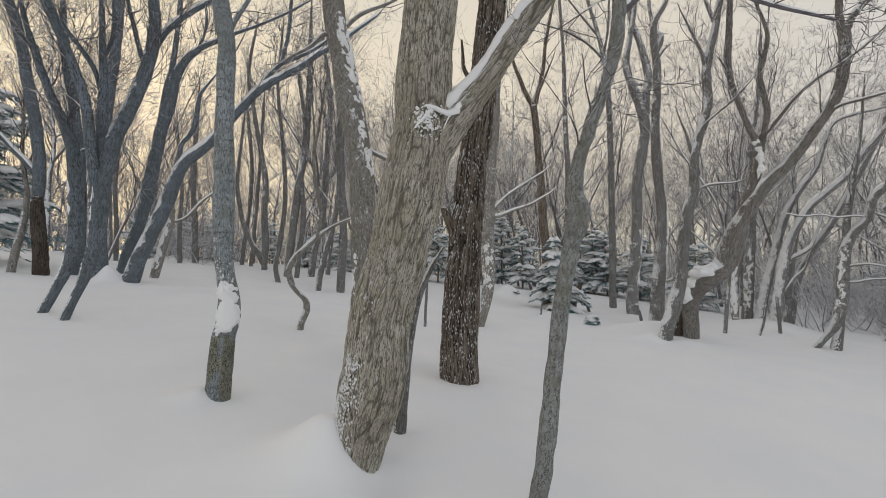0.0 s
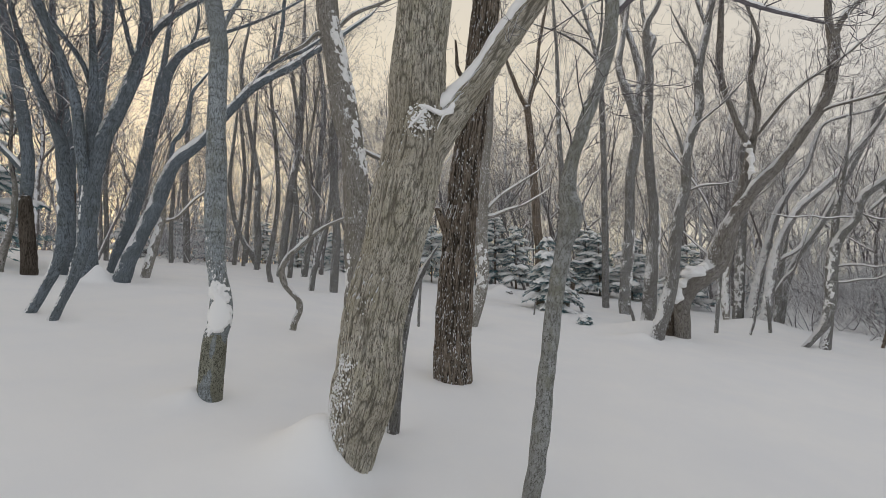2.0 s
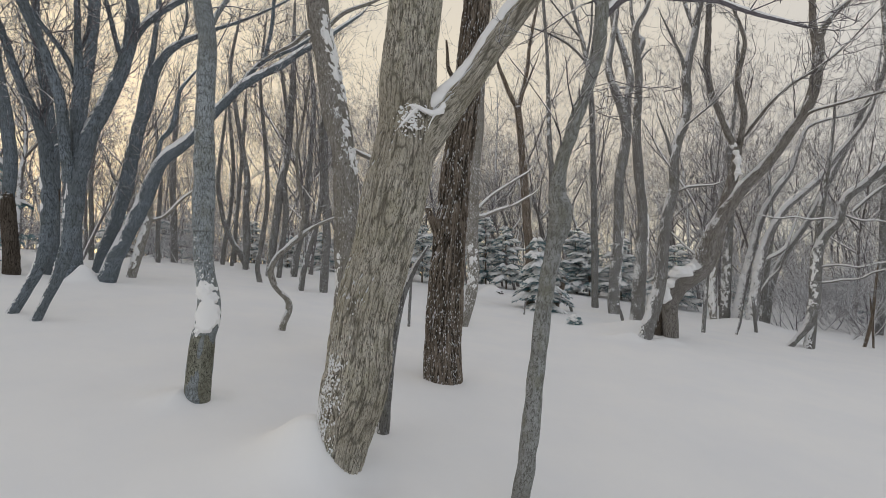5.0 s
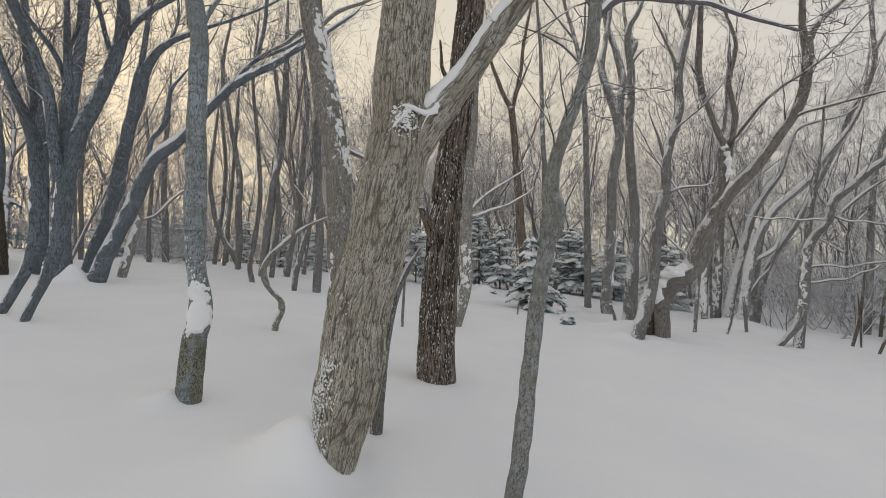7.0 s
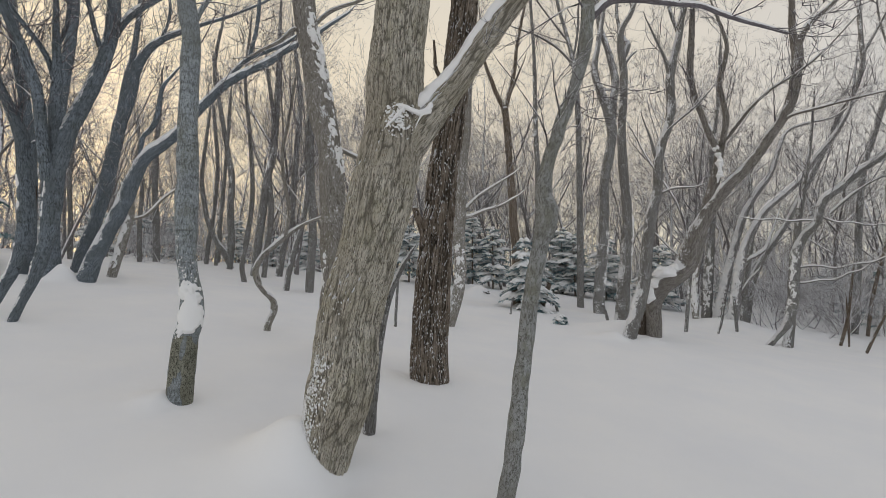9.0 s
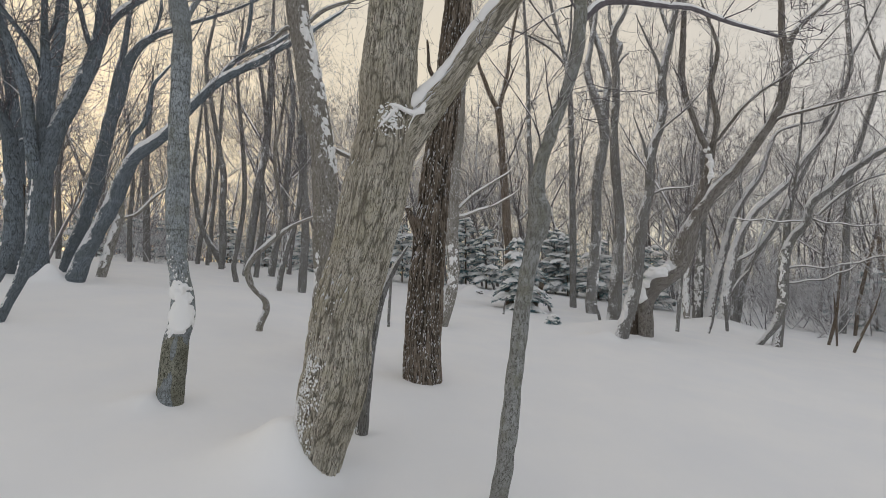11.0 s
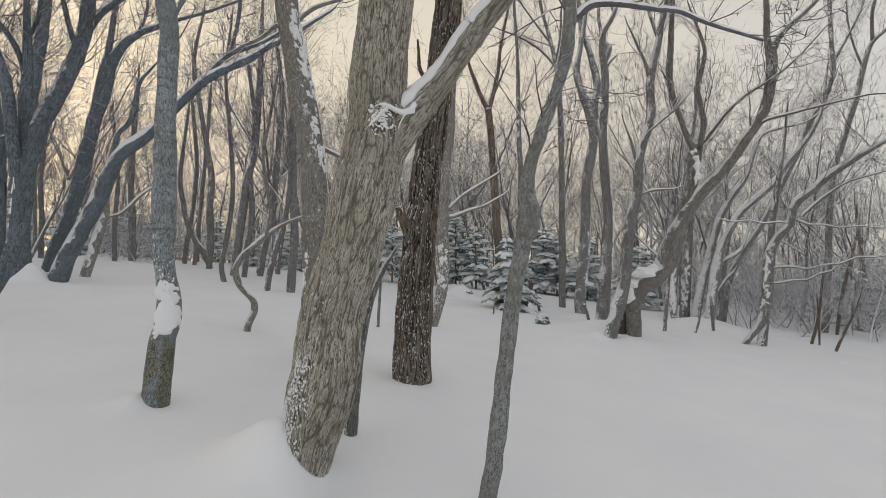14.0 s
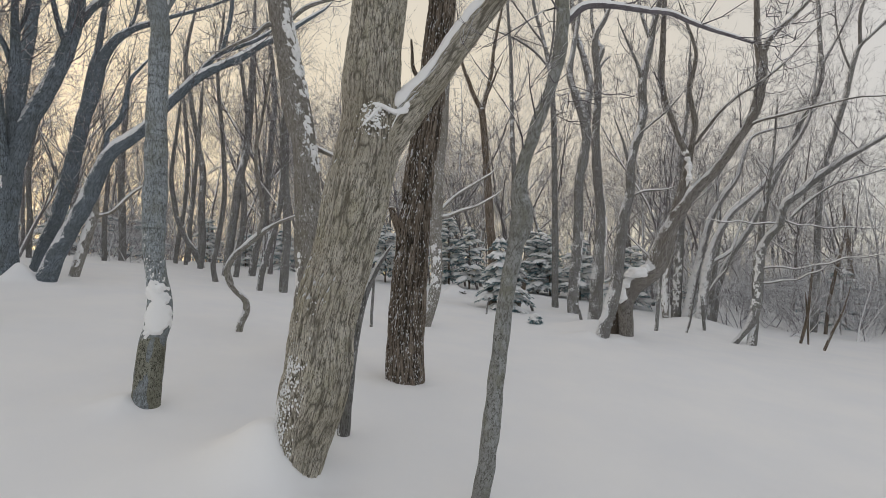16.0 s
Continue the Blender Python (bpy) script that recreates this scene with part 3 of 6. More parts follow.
ICO = (1 + 5 ** 0.5) / 2
ICO_CORNERS = [Vector(c).normalized() for c in ((-1, ICO, 0), (1, ICO, 0), (-1, -ICO, 0), (1, -ICO, 0), (0, -1, ICO), (0, 1, ICO), (0, -1, -ICO), (0, 1, -ICO), (ICO, 0, -1), (ICO, 0, 1), (-ICO, 0, -1), (-ICO, 0, 1))]
ICO_FACES = [(0, 11, 5), (0, 5, 1), (0, 1, 7), (0, 7, 10), (0, 10, 11), (1, 5, 9), (5, 11, 4), (11, 10, 2), (10, 7, 6), (7, 1, 8), (3, 9, 4), (3, 4, 2), (3, 2, 6), (3, 6, 8), (3, 8, 9), (4, 9, 5), (2, 4, 11), (6, 2, 10), (8, 6, 7), (9, 8, 1)]


def snow_bits(top, low, high, facing, spread, count, size, seed, tall=1.0, fade=1.0, name="snow"):
    """Loose crumbs of snow caught on the bark between two heights, thickest low down."""
    rnd = random.Random(seed)
    line = glide(ROWS[top], 0.02)
    line = line[(line[:, 2] > low) & (line[:, 2] < high)]
    verts, faces = [], []
    for _ in range(count):
        k = int(len(line) * min(0.999, rnd.random() ** fade))
        p, r = Vector(line[k, :3]), line[k, 3]
        a = radians(facing + max(-2.2, min(2.2, rnd.gauss(0, 1))) * spread * 0.5)
        away, across = Vector((math.sin(a), math.cos(a), 0)), Vector((math.cos(a), -math.sin(a), 0))
        w = size * rnd.uniform(0.35, 1.0) ** 1.5
        h = w * tall * rnd.uniform(0.7, 1.5)
        c = p + away * r * 0.985 + Vector((0, 0, rnd.uniform(-0.012, 0.012)))
        base = len(verts)
        for q in ICO_CORNERS:
            j = rnd.uniform(0.7, 1.3)
            verts.append(tuple(c + (away * (q.y * w * 0.55) + across * (q.x * w) + Vector((0, 0, q.z * h))) * j))
        faces += [tuple(base + i for i in f) for f in ICO_FACES]
    return mesh_part(name, verts, faces, SNOW_CAP, top, label="crumbs of white snow caught on the bark", kind="stuff")


def far_wood(count, turns, depths, seed, heights=(8, 14), label="dense leafless wood fading into the distance", material=None):
    """The wood beyond: a great many slim stems with rising side shoots, joined into one."""
    rnd = random.Random(seed)
    tw = Twigs(seed, 0.012, 1)
    for _ in range(count):
        a, d = radians(rnd.uniform(*turns)), rnd.uniform(*depths)
        x, y = d * math.sin(a), d * math.cos(a)
        tall = rnd.uniform(*heights)
        p, way = Vector((x, y, float(ground_height(x, y)) - 0.3)), Vector((rnd.gauss(0, 0.14), rnd.gauss(0, 0.14), 1))
        girth = tall * rnd.uniform(0.005, 0.011)
        tw.shoot(p, way, tall, girth, 0, 0.5, 0.25)
        for _ in range(rnd.randint(9, 13)):
            h = rnd.uniform(0.15, 0.9)
            q = p + way.normalized() * tall * h
            side = Vector((rnd.gauss(0, 1), rnd.gauss(0, 1), rnd.uniform(0.3, 1.6)))
            tw.shoot(q, side, tall * rnd.uniform(0.12, 0.3), girth * 0.35, 1 if rnd.random() < 0.6 else 0, 0.3, 0.4, 4)
    ob = mesh_part("woodland", tw.v, tw.f, material or HAZED_TWIG, None, tw.b, label, "stuff")
    return ob


# ---- trees that stand near the path of view: base, then (x, y, z, radius) along the trunk and each limb ----
tree_big = tree("oak_tree", "large forked oak with furrowed grey bark leaning over drifted snow", (-0.575, 3.237, 0.349), OAK, [(-0.154, 0, -0.378, 0.19), (-0.054, 0.0, -0.078, 0.178), (0.018, 0.0, 0.221, 0.198), (0.065, 0.0, 0.442, 0.223), (0.106, 0.0, 0.635, 0.22), (0.145, 0.0, 0.988, 0.215), (0.254, 0.045, 1.434, 0.218), (0.336, 0.06, 1.855, 0.231), (0.397, 0.07, 2.159, 0.226), (0.429, 0.076, 2.445, 0.213), (0.428, 0.076, 2.735, 0.215), (0.457, 0.081, 3.146, 0.202), (0.482, 0.086, 3.427, 0.198), (0.504, 0.089, 3.713, 0.193)], twigs=0, reach=0.76, cap=0, step=0.009, around=260, seed=1, lumps=0.035, furrow=(58, 7.5, 0.011))
limb(tree_big, [(0.478, 0.085, 3.427, 0.189), (0.504, 0.089, 3.713, 0.191), (0.534, 0.095, 4.151, 0.189), (0.603, 0.107, 5.167, 0.153), (0.652, 0.116, 6.517, 0.096)], twigs=0, reach=0.68, cap=0, around=24, step=0.08, name="upper_trunk")
limb(tree_big, [(0.389, 0.069, 2.029, 0.133), (0.516, 0.058, 2.233, 0.144), (0.694, 0.055, 2.49, 0.121), (0.866, 0.052, 2.714, 0.102), (1.04, 0.049, 2.982, 0.095), (1.198, 0.043, 3.206, 0.089), (1.347, 0.036, 3.403, 0.083), (1.566, 0.041, 3.723, 0.075), (1.898, 0.066, 4.174, 0.061), (2.257, 0.096, 4.899, 0.039), (2.448, 0.112, 5.284, 0.023), (2.592, 0.124, 5.689, 0.004)], twigs=0, reach=0.68, cap=0.95, lumps=0.035, furrow=(60, 8.0, 0.007), around=120, step=0.014)
tree_post = tree("bare_tree", "slender grey stem with snow on its curved top behind the oak", (-0.349, 3.807, 0.376), ROUGH, [(-0.022, -0.002, -0.3, 0.055), (0, 0, -0.001, 0.05), (0.025, 0.002, 0.335, 0.046), (0.072, 0.007, 0.746, 0.037), (0.141, 0.013, 1.072, 0.03), (0.234, 0.022, 1.31, 0.025), (0.36, 0.034, 1.53, 0.008)], twigs=0, reach=0.81, cap=0.6, step=0.05, around=12, seed=2)
tree_t3 = tree("bare_tree", "lichened grey tree with snow stuck along one side", (-0.931, 5.892, 0.632), SIDE, [(0.04, 0.014, -0.297, 0.179), (0, 0, 0, 0.163), (-0.077, -0.027, 0.573, 0.157), (-0.077, -0.043, 1.152, 0.166), (-0.093, -0.05, 1.741, 0.167), (-0.145, -0.04, 2.497, 0.154), (-0.21, -0.011, 2.891, 0.162), (-0.307, 0.021, 3.295, 0.17), (-0.382, 0.045, 3.705, 0.157), (-0.466, 0.038, 4.106, 0.15), (-0.542, -0.008, 4.487, 0.146), (-0.571, -0.082, 4.848, 0.138), (-0.598, -0.172, 5.602, 0.119), (-0.58, -0.243, 7.219, 0.076), (-0.571, -0.279, 8.051, 0.045), (-0.565, -0.307, 8.883, 0.004)], twigs=12, reach=0.98, cap=0, step=0.05, around=28, seed=3)
limb(tree_t3, [(-0.552, -0.009, 4.282, 0.04), (-0.675, -0.052, 4.379, 0.033), (-0.846, -0.103, 4.172, 0.026), (-1.05, -0.159, 4.014, 0.019), (-1.212, -0.203, 3.889, 0.011), (-1.404, -0.256, 3.827, 0.004)], twigs=3, reach=0.87, cap=0.3)
limb(tree_t3, [(-0.27, -0.02, 2.966, 0.03), (-0.083, 0.011, 2.782, 0.03), (0.216, 0.059, 2.642, 0.023), (0.447, 0.097, 2.533, 0.014), (0.701, 0.139, 2.513, 0.004)], twigs=0, reach=0.87, cap=0.5)
limb(tree_t3, [(-0.422, 0.011, 4.499, 0.03), (-0.212, 0.113, 4.771, 0.028), (0.167, 0.242, 5.027, 0.021), (0.482, 0.361, 5.328, 0.015), (0.595, 0.404, 5.436, 0.009), (0.685, 0.438, 5.567, 0.004)], twigs=6, reach=0.87, cap=0.3)
tree_t2 = tree("bare_tree", "slim grey tree with a snow patch in its bent trunk", (-1.953, 4.027, 0.592), MOTTLED, [(-0.011, -0.005, -0.302, 0.111), (0, 0, -0.002, 0.101), (0.01, 0.004, 0.266, 0.097), (0.024, 0.013, 0.508, 0.098), (0.049, 0.029, 0.655, 0.094), (0.048, 0.033, 0.854, 0.087), (0.015, 0.02, 1.055, 0.082), (-0.012, 0.009, 1.307, 0.082), (-0.023, 0.002, 1.614, 0.087), (-0.032, -0.009, 2.027, 0.083), (-0.044, -0.024, 2.445, 0.079), (-0.041, -0.035, 2.816, 0.08), (-0.04, -0.047, 3.137, 0.08), (-0.072, -0.071, 3.397, 0.075), (-0.104, -0.089, 3.606, 0.073), (-0.145, -0.103, 4.156, 0.066), (-0.169, -0.101, 5.322, 0.044), (-0.18, -0.1, 5.803, 0.026), (-0.187, -0.1, 6.285, 0.004)], twigs=15, reach=0.86, cap=0, step=0.025, around=40, seed=4)
limb(tree_t2, [(-0.034, -0.052, 3.298, 0.031), (0.003, 0.029, 3.516, 0.024), (0.062, 0.12, 3.749, 0.021), (0.168, 0.234, 4.129, 0.014), (0.209, 0.278, 4.276, 0.009), (0.239, 0.312, 4.429, 0.004)], twigs=6, reach=0.76, cap=0.3)
tree_t5 = tree("bare_tree", "thin crooked grey tree with a swollen kink", (0.5713, 2.8529, 0.3077), GREY, [(-0.058, 0.0101, -0.3045, 0.0616), (-0.0009, 0, -0.034, 0.0561), (0.0359, -0.0064, 0.1371, 0.0524), (0.0589, -0.0101, 0.3036, 0.0534), (0.0828, -0.0147, 0.5042, 0.0515), (0.1076, -0.0184, 0.7066, 0.0506), (0.1325, -0.0239, 0.9117, 0.0506), (0.1481, -0.0267, 1.0497, 0.0506), (0.172, -0.0322, 1.1896, 0.0488), (0.1978, -0.0396, 1.3294, 0.0506), (0.2318, -0.0478, 1.5051, 0.057), (0.2677, -0.057, 1.6275, 0.0662), (0.2797, -0.0616, 1.7167, 0.0672), (0.2585, -0.0598, 1.8069, 0.0524), (0.2677, -0.0635, 1.932, 0.0478), (0.2981, -0.0708, 2.0755, 0.0432), (0.3413, -0.08, 2.1822, 0.0423), (0.3864, -0.0883, 2.3267, 0.0423), (0.4444, -0.0984, 2.4711, 0.0386), (0.4904, -0.1049, 2.6174, 0.0414), (0.5299, -0.1095, 2.7655, 0.0432), (0.5511, -0.1086, 2.9182, 0.0423), (0.563, -0.1058, 3.0351, 0.0442), (0.5584, -0.1003, 3.2338, 0.0414), (0.5474, -0.0929, 3.5558, 0.035), (0.5492, -0.0902, 4.0894, 0.0248), (0.5502, -0.0883, 4.3626, 0.0147), (0.5502, -0.0865, 4.6359, 0.0037)], twigs=9, reach=0.8, cap=0, step=0.02, around=40, seed=5)
limb(tree_t5, [(0.5649, -0.1113, 2.967, 0.023), (0.6468, -0.0902, 3.0627, 0.023), (0.7452, -0.0727, 3.139, 0.0212), (0.8731, -0.0607, 3.1648, 0.0193), (1.0028, -0.0488, 3.1703, 0.0175), (1.2089, -0.0524, 3.1538, 0.0156), (1.38, -0.0497, 3.1482, 0.0138), (1.5134, -0.0386, 3.1096, 0.0138), (1.6854, -0.0359, 3.0608, 0.012), (1.8602, -0.0331, 3.0231, 0.011), (2.0176, -0.0267, 2.99, 0.0092)], twigs=7, reach=0.6, cap=0.9, material=TWIG)
limb(tree_t5, [(0.2944, -0.0626, 1.6091, 0.0212), (0.322, -0.0561, 1.6532, 0.023), (0.3376, -0.0478, 1.7121, 0.0138)], twigs=0, reach=0.67, cap=0.0)
tree_dark = tree("oak_tree", "tall straight oak with dark deeply furrowed bark", (0.191, 5.577, 0.467), DARK, [(-0.001, 0, -0.302, 0.258), (0, 0, -0.002, 0.235), (0.002, 0, 0.481, 0.226), (0.023, -0.001, 0.821, 0.221), (0.046, -0.002, 1.165, 0.215), (0.075, -0.003, 1.514, 0.209), (0.105, -0.004, 1.866, 0.203), (0.142, -0.005, 2.223, 0.193), (0.179, -0.006, 2.584, 0.187), (0.231, -0.008, 2.949, 0.181), (0.284, -0.01, 3.319, 0.178), (0.339, -0.012, 3.768, 0.176), (0.386, -0.013, 4.224, 0.174), (0.434, -0.015, 4.609, 0.171), (0.458, -0.016, 4.842, 0.168), (0.493, -0.017, 5.315, 0.158)], twigs=0, reach=0.95, cap=0, step=0.02, around=160, seed=6, lumps=0.03, furrow=(27, 1.8, 0.028))
limb(tree_dark, [(0.458, -0.016, 4.842, 0.157), (0.493, -0.017, 5.315, 0.155), (0.526, -0.018, 5.634, 0.152), (0.617, -0.021, 6.942, 0.128), (0.677, -0.023, 8.571, 0.077)], twigs=9, reach=0.84, cap=0, around=20, step=0.1, name="upper_trunk")
limb(tree_dark, [(0.237, -0.008, 3.77, 0.04), (0.127, -0.045, 3.79, 0.03), (0.07, -0.083, 3.9, 0.024), (0.06, -0.1, 4.05, 0.019), (0.046, -0.123, 4.23, 0.012)], twigs=0, reach=0.84, cap=0.5, name="stub")
limb(tree_dark, [(-0.036, 0.001, 1.69, 0.061), (-0.128, -0.037, 1.932, 0.05), (-0.191, -0.077, 2.08, 0.033)], twigs=0, reach=0.84, cap=0.9, name="stub")
tree_k = tree("bare_tree", "grey tree with curved foot and wind-blown snow on its bark", (0.85, 10.443, 0.745), SIDE, [(-0.066, -0.002, -0.293, 0.1), (0, 0, 0, 0.091), (0.081, 0.002, 0.357, 0.114), (0.19, 0.016, 0.873, 0.139), (0.223, 0.032, 1.395, 0.141), (0.203, 0.031, 2.054, 0.142), (0.233, -0.006, 2.715, 0.13), (0.262, -0.069, 3.643, 0.13), (0.314, -0.137, 4.3, 0.13), (0.37, -0.177, 4.969, 0.107), (0.433, -0.163, 5.666, 0.083), (0.506, -0.089, 6.55, 0.073), (0.62, 0.023, 7.923, 0.056), (0.671, 0.073, 8.531, 0.033), (0.708, 0.11, 9.141, 0.004)], twigs=26, reach=1.34, cap=0, step=0.063, around=12, seed=7)
limb(tree_k, [(0.231, -0.006, 2.515, 0.052), (0.478, -0.036, 2.549, 0.042), (0.803, -0.073, 2.676, 0.036), (1.19, -0.115, 2.801, 0.026), (1.448, -0.146, 2.953, 0.02), (1.64, -0.169, 3.067, 0.012), (1.798, -0.188, 3.225, 0.004)], twigs=6, reach=1.18, cap=0.9)
limb(tree_k, [(0.311, -0.012, 2.687, 0.042), (0.688, 0.005, 3.053, 0.031), (1.093, 0.02, 3.327, 0.026), (1.369, 0.046, 3.511, 0.021), (1.56, 0.064, 3.638, 0.013), (1.715, 0.079, 3.807, 0.004)], twigs=0, reach=1.18, cap=0.8)
tree_e1 = tree("bare_tree", "leaning blue-grey tree with snow along its long arching limb", (-6.848, 9.924, 1.735), LEFT, [(-0.061, -0.041, -0.291, 0.203), (0, 0, 0, 0.185), (0.106, 0.07, 0.501, 0.16), (0.25, 0.184, 1.019, 0.153), (0.433, 0.338, 1.692, 0.155), (0.535, 0.44, 2.245, 0.155), (0.691, 0.572, 2.823, 0.139), (0.921, 0.735, 3.15, 0.125), (1.171, 0.883, 3.482, 0.119), (1.434, 1.013, 3.962, 0.112), (1.765, 1.17, 4.497, 0.115), (2.055, 1.293, 4.942, 0.108), (2.468, 1.515, 5.385, 0.095), (2.954, 1.819, 5.854, 0.093), (3.325, 2.088, 6.356, 0.079), (3.845, 2.508, 6.98, 0.064), (4.547, 3.094, 7.952, 0.047), (4.821, 3.323, 8.331, 0.028), (5.036, 3.502, 8.771, 0.004)], twigs=26, reach=1.46, cap=0.8, step=0.072, around=12, seed=8)
limb(tree_e1, [(2.055, 1.293, 4.942, 0.075), (2.204, 1.503, 5.41, 0.066), (2.434, 1.768, 5.908, 0.063), (2.708, 2.064, 6.244, 0.054), (3.13, 2.463, 6.732, 0.05), (3.442, 2.785, 7.229, 0.032), (3.607, 2.956, 7.492, 0.019), (3.737, 3.09, 7.795, 0.004)], twigs=9, reach=1.29, cap=0.5)
limb(tree_e1, [(2.54, 1.564, 5.832, 0.056), (2.62, 1.632, 6.312, 0.051), (2.687, 1.69, 6.908, 0.052), (2.711, 1.72, 7.74, 0.046), (2.795, 1.79, 8.785, 0.033), (2.824, 1.814, 9.149, 0.02), (2.845, 1.832, 9.514, 0.004)], twigs=16, reach=1.29, cap=0.1)
limb(tree_e1, [(0.622, 0.524, 2.878, 0.047), (0.67, 0.494, 3.28, 0.05), (0.812, 0.53, 3.499, 0.057), (0.924, 0.544, 3.782, 0.062), (0.982, 0.521, 4.192, 0.048), (1.052, 0.507, 4.537, 0.04), (1.225, 0.563, 4.846, 0.029), (1.379, 0.613, 5.123, 0.017), (1.496, 0.651, 5.418, 0.004)], twigs=6, reach=1.29, cap=0.9)
tree_e2 = tree("bare_tree", "leaning grey tree with snow packed on its upper side", (-8.298, 11.686, 2.01), LEFT, [(-0.043, -0.033, -0.295, 0.138), (0, 0, 0, 0.125), (0.095, 0.073, 0.652, 0.137), (0.233, 0.181, 1.264, 0.141), (0.362, 0.284, 2.201, 0.169), (0.454, 0.357, 3.158, 0.162), (0.528, 0.408, 3.971, 0.151), (0.669, 0.495, 4.653, 0.142), (0.757, 0.532, 5.494, 0.143), (0.971, 0.652, 6.142, 0.112), (1.26, 0.824, 6.578, 0.092), (1.621, 1.055, 6.938, 0.072), (2.052, 1.354, 7.365, 0.056), (2.566, 1.735, 7.856, 0.046), (3.247, 2.258, 8.61, 0.042), (3.982, 2.838, 9.541, 0.03), (4.164, 2.982, 9.771, 0.018), (4.307, 3.094, 10.041, 0.004)], twigs=26, reach=1.65, cap=0.5, step=0.086, around=12, seed=9)
limb(tree_e2, [(0.542, 0.419, 4.136, 0.13), (0.596, 0.455, 4.963, 0.12), (0.673, 0.507, 5.813, 0.085), (0.719, 0.536, 6.668, 0.068), (0.753, 0.559, 7.533, 0.063), (0.736, 0.544, 8.559, 0.051), (0.727, 0.536, 9.117, 0.03), (0.72, 0.53, 9.675, 0.004)], twigs=19, reach=1.45, cap=0.7)
limb(tree_e2, [(1.204, 0.784, 6.504, 0.043), (1.381, 0.774, 6.98, 0.038), (1.463, 0.697, 7.451, 0.039), (1.422, 0.532, 8.031, 0.026), (1.403, 0.455, 8.301, 0.015), (1.388, 0.398, 8.577, 0.004)], twigs=9, reach=1.45, cap=0.1)
tree_e3 = tree("bare_tree", "small leaning tree plastered with snow", (-7.21, 11.316, 1.881), SIDE, [(-0.044, -0.033, -0.296, 0.115), (0, 0, -0.001, 0.105), (0.068, 0.05, 0.456, 0.106), (0.159, 0.141, 1.113, 0.097), (0.256, 0.17, 1.629, 0.073), (0.213, 0.066, 2.196, 0.05), (0.278, 0.126, 2.953, 0.034), (0.31, 0.156, 3.32, 0.02), (0.333, 0.178, 3.688, 0.004)], twigs=13, reach=1.57, cap=0.5, step=0.081, around=12, seed=10)
limb(tree_e3, [(0.213, 0.142, 1.404, 0.04), (0.504, 0.376, 1.59, 0.041), (0.798, 0.611, 2.089, 0.032), (1.089, 0.845, 2.451, 0.022), (1.226, 0.954, 2.621, 0.013), (1.333, 1.04, 2.821, 0.004)], twigs=0, reach=1.39, cap=0.9)
tree_f1 = tree("bare_tree", "big many-stemmed grey tree rising from a snow mound", (-4.984, 6.002, 1.154), LEFT, [(-0.072, -0.066, -0.284, 0.071), (0, 0, 0, 0.064), (0.058, 0.053, 0.227, 0.056), (0.12, 0.11, 0.49, 0.064), (0.166, 0.151, 0.752, 0.077), (0.202, 0.178, 1.034, 0.09), (0.219, 0.184, 1.27, 0.103), (0.237, 0.186, 1.747, 0.101), (0.265, 0.193, 2.151, 0.107), (0.316, 0.221, 2.486, 0.106), (0.405, 0.287, 2.843, 0.101), (0.501, 0.37, 3.261, 0.096), (0.565, 0.437, 3.641, 0.092), (0.595, 0.488, 3.978, 0.089), (0.602, 0.525, 4.451, 0.085), (0.558, 0.519, 4.812, 0.072), (0.507, 0.501, 5.54, 0.059), (0.461, 0.485, 6.191, 0.036), (0.427, 0.472, 6.843, 0.004)], twigs=33, reach=1.12, cap=0.2, step=0.05, around=20, seed=11)
limb(tree_f1, [(0.583, 0.477, 3.883, 0.052), (0.681, 0.619, 4.326, 0.053), (0.764, 0.749, 4.591, 0.049), (0.913, 0.933, 4.901, 0.045), (1.105, 1.152, 5.246, 0.04), (1.375, 1.438, 5.862, 0.032), (1.508, 1.577, 6.163, 0.019), (1.609, 1.683, 6.489, 0.004)], twigs=16, reach=1.0, cap=0.8)
limb(tree_f1, [(0.244, 0.175, 2.186, 0.085), (0.217, 0.128, 2.617, 0.074), (0.224, 0.109, 2.936, 0.063), (0.226, 0.085, 3.254, 0.057), (0.215, 0.051, 3.65, 0.048), (0.207, 0.02, 3.966, 0.037), (0.192, -0.017, 4.445, 0.031), (0.172, -0.059, 4.922, 0.023), (0.162, -0.08, 5.172, 0.014), (0.154, -0.096, 5.422, 0.004)], twigs=19, reach=1.0, cap=0)
limb(tree_f1, [(0.189, 0.125, 3.691, 0.025), (0.238, 0.162, 3.966, 0.026), (0.248, 0.167, 4.226, 0.027), (0.235, 0.153, 4.561, 0.024), (0.208, 0.127, 4.978, 0.018), (0.195, 0.115, 5.173, 0.011), (0.186, 0.106, 5.369, 0.004)], twigs=13, reach=1.0, cap=0)
limb(tree_f1, [(0.176, 0.135, 1.815, 0.067), (0.187, -0.009, 2.328, 0.065), (0.217, -0.138, 2.753, 0.064), (0.233, -0.279, 3.003, 0.061), (0.229, -0.436, 3.27, 0.054), (0.231, -0.588, 3.451, 0.047), (0.214, -0.756, 3.682, 0.054), (0.224, -0.901, 3.839, 0.052), (0.213, -1.064, 4.078, 0.046), (0.195, -1.349, 4.499, 0.028), (0.181, -1.569, 4.958, 0.004)], twigs=26, reach=1.0, cap=0.2)
